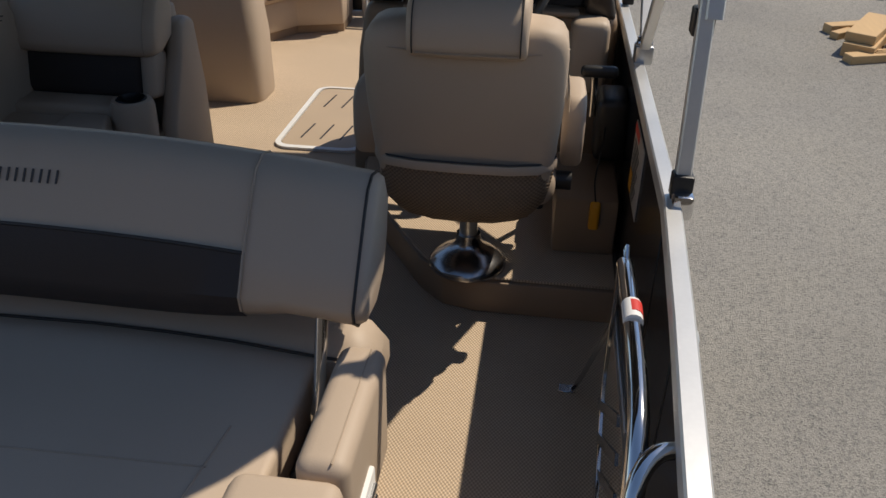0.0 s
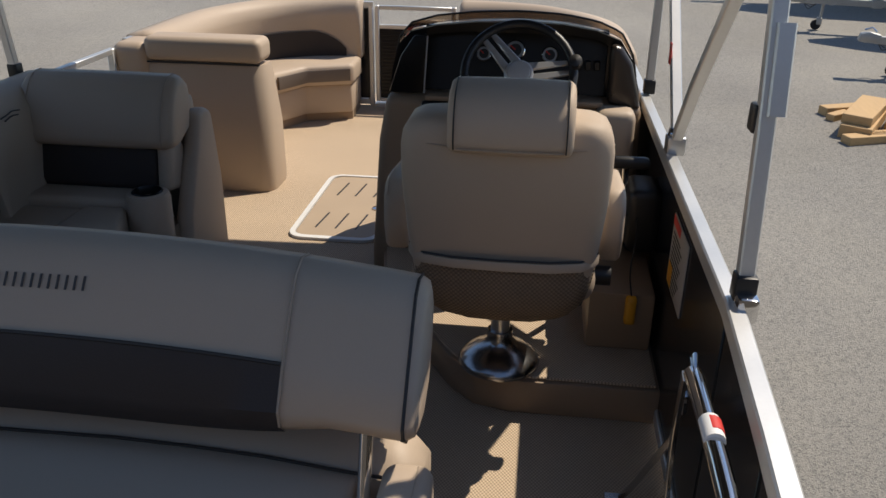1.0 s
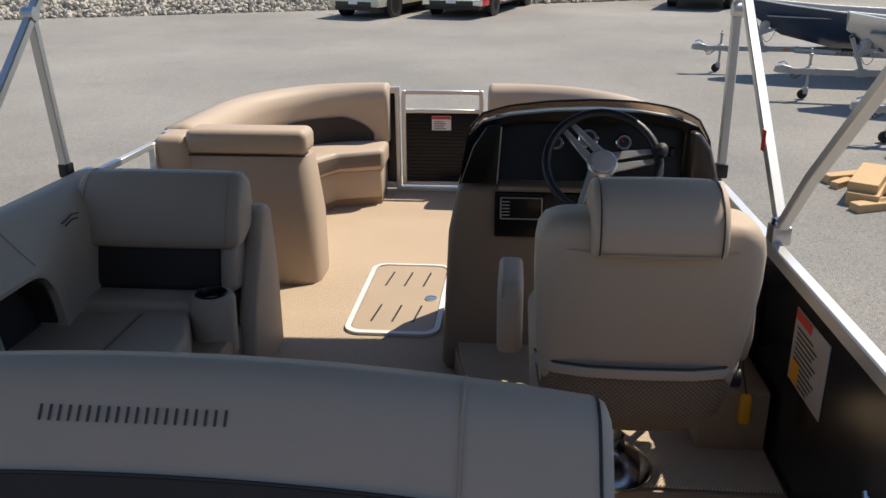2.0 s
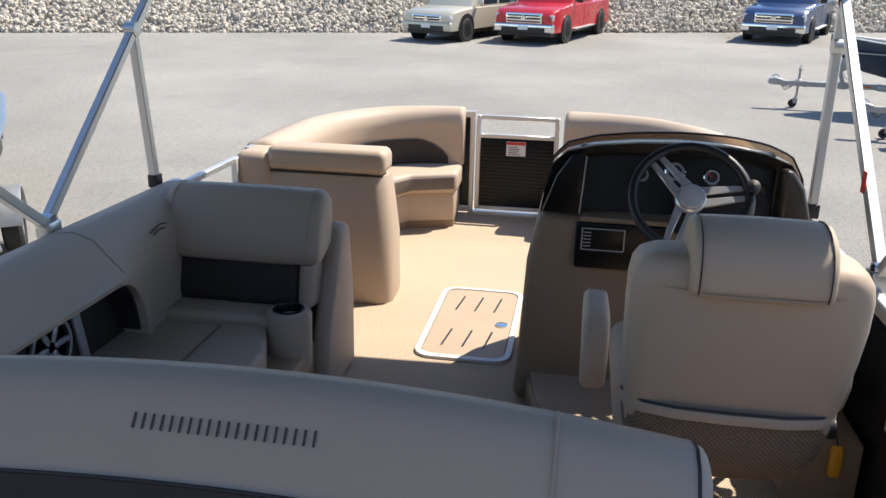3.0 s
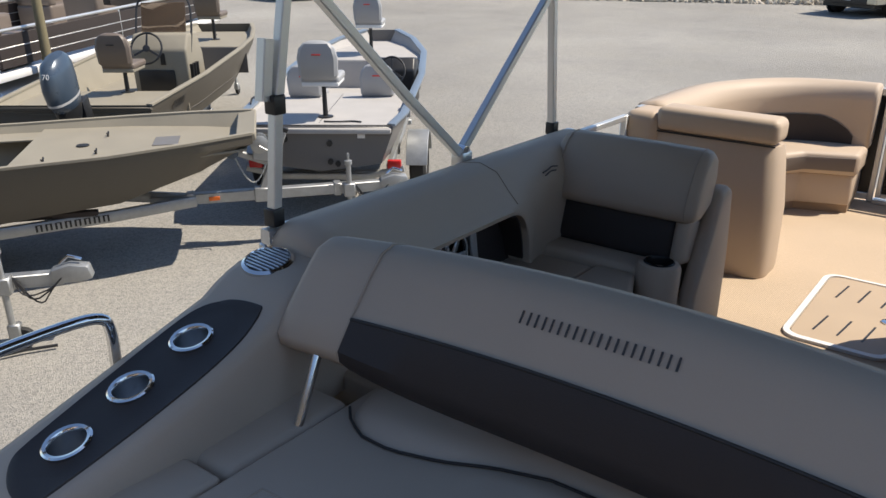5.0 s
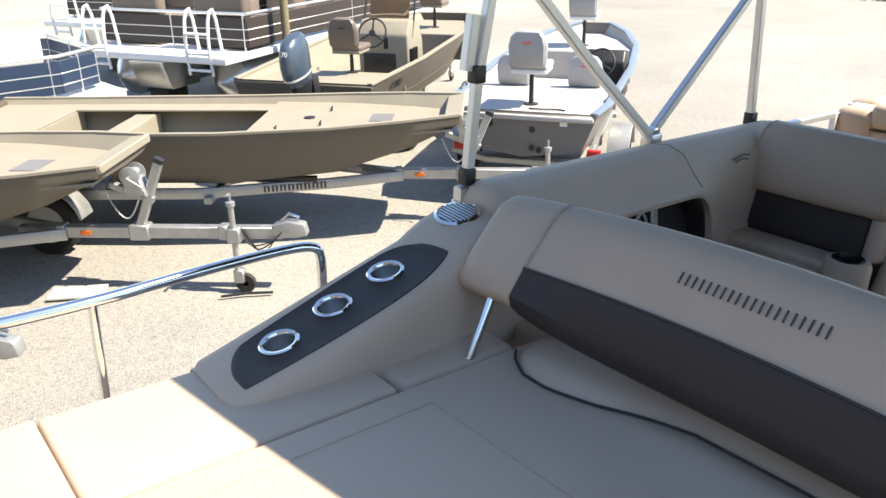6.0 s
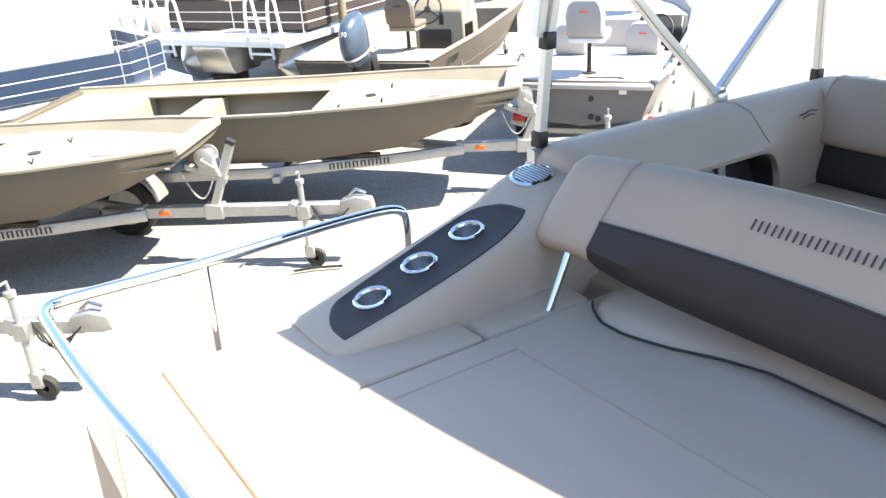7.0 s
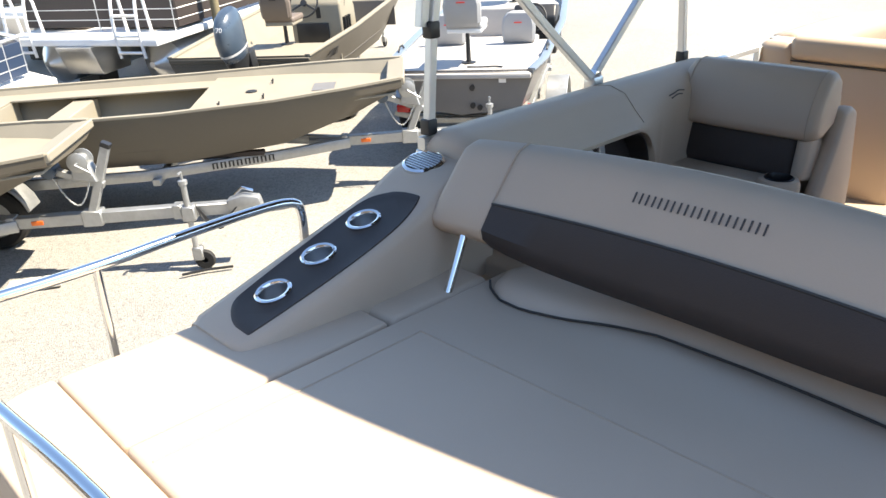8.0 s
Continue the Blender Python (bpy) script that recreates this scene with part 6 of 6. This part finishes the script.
# ---- pontoon boats further off ----
def far_pontoon(label, skin, seat_mat, ln, white_seats):
    b = thing("moored_pontoon_boat", label, "pontoon boat", "pontoon boats on the lot")
    w = 1.22
    for x in (-0.85, 0.85):
        part("pontoon", lathe([(0.04, -0.1), (0.30, 0.15), (0.31, 0.5), (0.31, ln - 0.9), (0.2, ln - 0.2), (0.02, ln + 0.1)], 22, Matrix.Translation((x, 0, 0.62)) @ Matrix.Rotation(radians(-90), 4, "X")), ALU, b)
        part("support", rbox(x - 0.2, x + 0.2, 0.6, 1.0, 0.0, 0.34, 0.02, 1), BLACK, b)
        part("support", rbox(x - 0.2, x + 0.2, ln - 1.4, ln - 1.0, 0.0, 0.34, 0.02, 1), BLACK, b)
    part("deck", rbox(-w - 0.04, w + 0.04, -0.45, ln - 0.2, 0.93, 1.02, 0.015, 2), WHITE, b, "pale deck with aluminium edge")
    part("motor_pod", prism([(-0.5, 0.93), (0.3, 0.93), (0.2, 0.55), (-0.35, 0.55)], "x", -0.28, 0.28, 0.02, 2), ALU, b)
    path = [(-w, 0.1), (-w, ln - 0.9), (-w * 0.7, ln - 0.35), (w * 0.7, ln - 0.35), (w, ln - 0.9), (w, 0.1)]
    sections = list(zip(path, path[1:])) + [((w, 0.1), (-w, 0.1))]
    for a, c in sections:
        a, c = Vector((*a, 1.02)), Vector((*c, 1.02))
        m = Matrix.Translation(a) @ (c - a).to_track_quat("X", "Z").to_matrix().to_4x4()
        l = (c - a).length
        part("side_skin", rbox(0, l, -0.01, 0.01, 0.05, 0.42, 0.003, 1, m=m), skin, b)
        for z in (0.14, 0.27):
            part("trim_stripe", rbox(0, l, -0.014, 0.014, z, z + 0.012, 0.002, 1, m=m), RAIL, b)
        part("rail", tube([a + Vector((0, 0, 0.47)), c + Vector((0, 0, 0.47))], 0.02, 8), RAIL, b)
        for f in (0.02, 0.5):
            p = a.lerp(c, f)
            part("rail_post", tube([p, p + Vector((0, 0, 0.47))], 0.014, 6), RAIL, b)
    for x0, x1, y0, y1 in ((-1.12, -0.3, 0.2, 0.85), (0.3, 1.12, 0.2, 0.85), (-1.12, -0.5, 1.2, 2.8), (0.5, 1.12, ln - 2.6, ln - 1.0), (-1.12, -0.5, ln - 2.6, ln - 1.0)):
        part("seat_cushion", rbox(x0, x1, y0, y1, 1.02, 1.42, 0.05, 3), seat_mat, b)
        part("seat_back", rbox(x0, x1, y0, y0 + 0.2, 1.40, 1.80, 0.06, 4), seat_mat, b)
        if y1 - y0 > 1:
            s = x0 if x0 < 0 else x1 - 0.2
            part("seat_back", rbox(s, s + 0.2, y0, y1, 1.40, 1.78, 0.06, 4), seat_mat, b)
    part("captain_chair", prism([(2.9, 1.1), (2.85, 1.95), (2.98, 2.1), (3.08, 2.05), (3.1, 1.5), (3.5, 1.45), (3.5, 1.1)], "x", 0.3, 0.85, 0.06, 4), seat_mat, b)
    part("helm_stand", prism([(3.9, 1.02), (3.85, 1.7), (4.0, 1.9), (4.4, 1.8), (4.5, 1.02)], "x", 0.2, 1.0, 0.04, 3), WHITE if white_seats else CHARCOAL, b)
    for x in (-0.85, 0.85):
        for dx in (-0.18, 0.18):
            part("ladder_rail", tube([(x + dx, -0.42, 0.78), (x + dx, -0.46, 1.15), (x + dx, -0.40, 1.55), (x + dx, -0.28, 1.6), (x + dx, -0.2, 1.04)], 0.02, 8, smooth=1), WHITE, b, "white boarding rail")
        for z in (0.85, 1.05, 1.3):
            part("ladder_rung", tube([(x - 0.18, -0.45, z), (x + 0.18, -0.45, z)], 0.018, 8), WHITE, b)
    return b


stand(far_pontoon("pontoon boat with brown seats and silver striped fence", CHARCOAL, BROWNSEAT, 6.4, False), -10.35, 2.65, 28)
stand(far_pontoon("navy blue pontoon boat with white seats", BLUEHULL, WHITE, 6.4, True), -10.2, -4.55, 4, -0.28)
stand(far_pontoon("pontoon boat with pale seats and dark fence", CHARCOAL, GREYSEAT, 6.4, False), -14.2, 3.2, 28)
stand(far_pontoon("pontoon boat with brown seats standing behind the console boat", GREYHULL, BROWNSEAT, 6.4, False), -17.2, 6.8, 20)

# ---- starboard lot: lumber and trailers ----
lumber = thing("lumber_pile", "pile of fresh sawn lumber blocks on the asphalt", "lumber")
for x, y, z, l, w, h, a in ((0.0, 0.0, 0, 0.5, 0.14, 0.09, 20), (0.25, 0.12, 0, 0.5, 0.14, 0.09, 18), (0.1, 0.45, 0, 0.9, 0.30, 0.14, 62), (0.12, 0.50, 0.14, 0.85, 0.28, 0.09, 60), (0.55, 0.30, 0, 0.6, 0.16, 0.1, 25), (0.6, 0.62, 0, 0.8, 0.3, 0.15, 60), (0.62, 0.68, 0.15, 0.7, 0.26, 0.10, 58), (0.05, 0.95, 0, 0.5, 0.14, 0.1, 20), (-0.05, 0.75, 0.0, 0.3, 0.1, 0.08, 40), (0.45, -0.05, 0, 0.3, 0.12, 0.08, 15)):
    part("plank", rbox(-l / 2, l / 2, -w / 2, w / 2, z, z + h, 0.006, 1, m=Matrix.Translation((x, y, 0)) @ Matrix.Rotation(radians(a), 4, "Z")), WOOD, lumber)
stand(lumber, 4.0, 6.85, 0)
V_HULL = [(0.0, 0.80, 0.62, 1.05, 0.6, 0.5), (2.0, 0.88, 0.66, 1.10, 0.6, 0.46), (3.4, 0.74, 0.48, 1.18, 0.72, 0.50), (4.3, 0.44, 0.22, 1.28, 0.95, 0.72), (4.9, 0.10, 0.05, 1.36, 1.2, 1.1)]
for x, y, hd, skin, lab in ((4.25, 14.78, 84, BLUEHULL, "blue aluminium fishing boat on a trailer"), (5.05, 12.25, 80, ALU, "bare aluminium fishing boat on a trailer"), (5.2, 9.45, 80, GREYHULL, "grey aluminium fishing boat on a trailer")):
    # the jack stands at (x, y)
    lnx = 4.6 + 0.72
    tx, ty = x + math.sin(radians(hd)) * lnx, y - math.cos(radians(hd)) * lnx
    stand(copy_thing(trailer, Matrix()), tx, ty, hd)
    vb = thing("fishing_boat", lab, "boat", "fishing boats on the lot")
    hull(vb, V_HULL, 0.7, skin, GREYDECK, ALU, 0.03)
    deck_plate("bow_deck", vb, V_HULL, 3.0, 4.6, 1.08, GREYDECK)
    stand(vb, tx, ty, hd)

# ---- vehicles by the rocks ----
def vehicle(name, label, paint, ln, wd, ht, pickup, bar):
    """A parked car: its nose points to +y."""
    v = thing(name, label, "car" if not pickup else "pickup truck")
    hw = wd / 2
    belt, sill = ht * 0.60, 0.36
    hood = ht * 0.56
    rings = []
    n_ = ln / 2
    for y, z, k in ((-n_, belt * 0.92, 0.93), (-n_ + 0.08, belt, 0.97), (-0.3, belt, 1.0), (n_ * 0.38, belt, 1.0), (n_ * 0.46, hood + 0.06, 1.0), (n_ * 0.8, hood, 0.98), (n_ * 0.95, hood * 0.93, 0.95), (n_, hood * 0.80, 0.90)):
        rings.append([(-hw * k, y, sill), (-hw * k * 1.0, y, (sill + z) / 2), (-hw * k * 0.97, y, z * 0.95), (-hw * k * 0.88, y, z), (hw * k * 0.88, y, z), (hw * k * 0.97, y, z * 0.95), (hw * k, y, (sill + z) / 2), (hw * k, y, sill)])
    body = part("body", loft(rings), paint, v)
    c0, c1 = (-n_ * 0.30, n_ * 0.42) if pickup else (-n_ * 0.97, n_ * 0.46)
    lean0 = 0.12 if pickup else 0.3
    cab = []
    for z, f, k in ((belt - 0.02, 0.0, 0.93), (belt + (ht - belt) * 0.5, 0.5, 0.86), (ht - 0.06, 0.92, 0.79), (ht, 1.0, 0.72)):
        y0, y1 = c0 + lean0 * f, c1 - 0.75 * f
        cab.append([(-hw * k, y0, z), (-hw * k, (y0 + y1) / 2, z), (-hw * k, y1 - 0.08, z), (-hw * k * 0.9, y1, z), (hw * k * 0.9, y1, z), (hw * k, y1 - 0.08, z), (hw * k, (y0 + y1) / 2, z), (hw * k, y0, z)])
    cabin = part("cabin", loft(cab), paint, v)
    part("windscreen", loft([[(-hw * 0.76, c1 - 0.10 + 0.012, belt + 0.03), (hw * 0.76, c1 - 0.10 + 0.012, belt + 0.03)], [(-hw * 0.68, c1 - 0.66 + 0.012, ht - 0.10), (hw * 0.68, c1 - 0.66 + 0.012, ht - 0.10)]], caps=False, closed=False), CARGLASS, cabin)
    for s in (-1, 1):
        for a, c in ((0.08, 0.46), (0.50, 0.86)):
            L = c1 - c0
            part("side_window", loft([[(s * hw * 0.932, c0 + L * a, belt + 0.03), (s * hw * 0.932, c0 + L * c, belt + 0.03)], [(s * hw * 0.812, c0 + lean0 * .85 + (L - lean0 - 0.6) * a, ht - 0.10), (s * hw * 0.812, c0 + lean0 * .85 + (L - lean0 - 0.6) * min(1, c * 1.02), ht - 0.10)]], caps=False, closed=False), CARGLASS, cabin)
        part("mirror", rbox(s * (hw + 0.10) - 0.10, s * (hw + 0.10) + 0.10, c1 - 0.32, c1 - 0.22, belt + 0.02, belt + 0.20, 0.03, 2), paint if not pickup else BLACK, v)
        part("head_light", rbox(s * hw * 0.76 - 0.17, s * hw * 0.76 + 0.17, n_ - 0.14, n_ - 0.005, hood * 0.66, hood * 0.82, 0.03, 2), SILVERFACE, v, "clear headlight")
        part("door_line", rbox(s * hw * 1.0 - 0.004, s * hw * 1.0 + 0.004, c0 + (c1 - c0) * 0.48, c0 + (c1 - c0) * 0.485, sill + 0.1, belt * 0.95, 0, 1), BLACK, v)
        for y in (n_ * 0.62, -n_ * 0.62):
            part("wheel_arch", lathe([(0.45, -0.03), (0.45, 0.03), (0.0, 0.03)], 22, Matrix.Translation((s * (hw - 0.02), y, 0.40)) @ Matrix.Rotation(radians(90), 4, "Y")), BLACK, v)
    for s in (-1, 1):
        for y in (n_ * 0.62, -n_ * 0.62):
            wheel(v, s * (hw - 0.10), y, 0.40 if pickup else 0.36, 0.26, SILVERFACE)
    part("bumper", rbox(-hw * 0.96, hw * 0.96, n_ - 0.12, n_ + 0.05, 0.36, 0.62, 0.05, 3), bar, v, "front bumper")
    part("air_dam", rbox(-hw * 0.7, hw * 0.7, n_ - 0.02, n_ + 0.056, 0.34, 0.52, 0.02, 2), BLACK, v)
    grille = part("grille", rbox(-hw * 0.58, hw * 0.58, n_ - 0.08, n_ + 0.012, hood * 0.58, hood * 0.86, 0.03, 2), CHROME, v, "chrome grille")
    for k in range(3):
        z = hood * (0.63 + 0.08 * k)
        part("grille_slot", rbox(-hw * 0.52, hw * 0.52, n_ + 0.008, n_ + 0.016, z - 0.022, z + 0.022, 0.004, 1), BLACK, grille)
    part("emblem", lathe([(0.08, 0.0), (0.08, 0.012), (0.0, 0.014)], 18, Matrix.Translation((0, n_ + 0.03, hood * 0.72)) @ Matrix.Rotation(radians(-90), 4, "X")), CHROME, grille)
    part("plate", rbox(-0.16, 0.16, n_ + 0.05, n_ + 0.06, 0.44, 0.56, 0.003, 1), PAPER, v)
    part("underside", rbox(-hw * 0.85, hw * 0.85, -n_ + 0.1, n_ - 0.1, 0.24, 0.42, 0.02, 1), BLACK, v)
    if pickup:
        part("bed", rbox(-hw * 0.80, hw * 0.80, -n_ + 0.1, -n_ * 0.32, belt - 0.02, belt + 0.006, 0.002, 1), BLACK, v, "dark load bed")
        for s in (-1, 1):
            part("running_board", rbox(s * hw - 0.08, s * hw + 0.06, -n_ * 0.3, n_ * 0.4, 0.36, 0.41, 0.02, 2), GALV, v)
    else:
        for s in (-1, 1):
            part("roof_bar", tube([(s * hw * 0.62, c0 + 0.5, ht + 0.02), (s * hw * 0.62, c1 - 1.0, ht + 0.05)], 0.02, 8), BLACK, v)
    return v


def park(v, fx, fy, hd, back):
    """Parks with the middle of the front axle at (fx, fy)."""
    stand(v, fx + math.sin(radians(hd)) * back, fy - math.cos(radians(hd)) * back, hd)


park(vehicle("parked_suv", "beige sport utility car parked by the rocks", CARBEIGE, 4.7, 1.83, 1.72, False, CARBEIGE), -4.18, 24.75, 158, 1.46)
park(vehicle("parked_pickup", "red pickup truck with chrome grille parked by the rocks", CARRED, 5.8, 2.03, 1.93, True, CHROME), -1.25, 25.2, 163, 1.80)
park(vehicle("parked_pickup", "dark blue pickup truck with chrome grille parked by the rocks", CARBLUE, 5.9, 2.03, 1.96, True, CHROME), 6.5, 27.6, 158, 1.83)
park(vehicle("parked_pickup", "black pickup truck parked at the edge of the lot", CARBLACK, 5.6, 2.0, 1.85, True, BLACK), -21.9, 19.9, 172, 1.75)

# ---- rock bank and wall ----
EDGE_A, EDGE_D = Vector((-17.7, 22.9, 0)), Vector((0.953, 0.303, 0))
OUT = Vector((-0.303, 0.953, 0))
rng = random.Random(7)
ico = bmesh.new()
bmesh.ops.create_icosphere(ico, subdivisions=1, radius=1.0)
ico_v = [v.co.copy() for v in ico.verts]
ico_f = [[v.index for v in f.verts] for f in ico.faces]
ico.free()
verts, faces = [], []
for s_ in range(15000):
    along_, up_ = rng.uniform(-14, 40), rng.random()
    size = rng.uniform(0.05, 0.12) * (1.35 if rng.random() < 0.15 else 1)
    p = EDGE_A + EDGE_D * along_ + OUT * (up_ * 3.3)
    z = ground_z(p.x, p.y) + up_ * 1.75 + rng.uniform(-0.02, 0.06)
    rot = Euler((rng.uniform(0, 6), rng.uniform(0, 6), rng.uniform(0, 6))).to_matrix() @ Matrix.Diagonal((1, rng.uniform(0.6, 0.95), rng.uniform(0.5, 0.8)))
    base = len(verts)
    for v in ico_v:
        q = rot @ (v * size * rng.uniform(0.8, 1.15))
        verts.append((p.x + q.x, p.y + q.y, z + q.z))
    faces += [[base + i for i in f] for f in ico_f]
me = bpy.data.meshes.new("rock_bank")
me.from_pydata(verts, [], faces)
me.materials.append(ROCK)
rocks = tagged(new("rock_bank", me), "bank of pale broken stone riprap behind the lot", "rocks", kind="stuff")
bm = bmesh.new()
rows_ = []
for k in range(28):
    p = EDGE_A + EDGE_D * (-18 + k * 2.4)
    q = p + OUT * 3.6
    rows_.append([(p.x, p.y, ground_z(p.x, p.y) - 0.25), (q.x, q.y, ground_z(q.x, q.y) + 1.65), (q.x + OUT.x * 30, q.y + OUT.y * 30, ground_z(q.x, q.y) + 1.7)])
loft(rows_, bm, caps=False, closed=False)
tagged(drawn("bank", bm, CONCRETE), "pale gravel bank under the rocks", "bank", kind="structure")
a, b_ = EDGE_A + EDGE_D * -18 + OUT * 4.2, EDGE_A + EDGE_D * 46 + OUT * 4.2
m = Matrix.Translation((a.x, a.y, ground_z(a.x, a.y) + 1.5)) @ (b_ - a + Vector((0, 0, (b_.y - a.y) * SLOPE))).to_track_quat("X", "Z").to_matrix().to_4x4()
tagged(drawn("wall_back", rbox(0, 64, 0, 0.25, 0, 1.0, 0.03, 2, m=m), CONCRETE), "pale concrete wall above the rock bank", "wall", kind="structure")

# an unseen dark wall, added aft to keep low sky light off the boat
SKY_BLOCK = material("dark brown sky blocker", (0.085, 0.072, 0.06), 0.9, mottle=0.12, scale=1.2, grain=40, bump=0.3)
tagged(drawn("sky_block_wall", rbox(-10, 20, -9.3, -9.0, -1.7, 4.2, 0.02, 1), SKY_BLOCK), "plain dark brown wall added out of view to block the low sky", "wall", kind="structure")

# loose bits on the asphalt by the jacks
bd = thing("loose_board", "thin weathered board lying on the asphalt", "board")
part("board", rbox(-0.2, 0.2, -0.1, 0.1, 0.0, 0.018, 0.003, 1), CONCRETE, bd)
stand(bd, -5.5, -0.06, 60, 0.012)
stick = thing("loose_stick", "dark stick lying on the asphalt", "stick")
part("stick", tube([(-0.18, 0, 0.012), (0.0, 0.02, 0.014), (0.2, 0.01, 0.012)], 0.011, 8), BLACK, stick)
stand(stick, -4.63, 0.90, 60, 0.012)
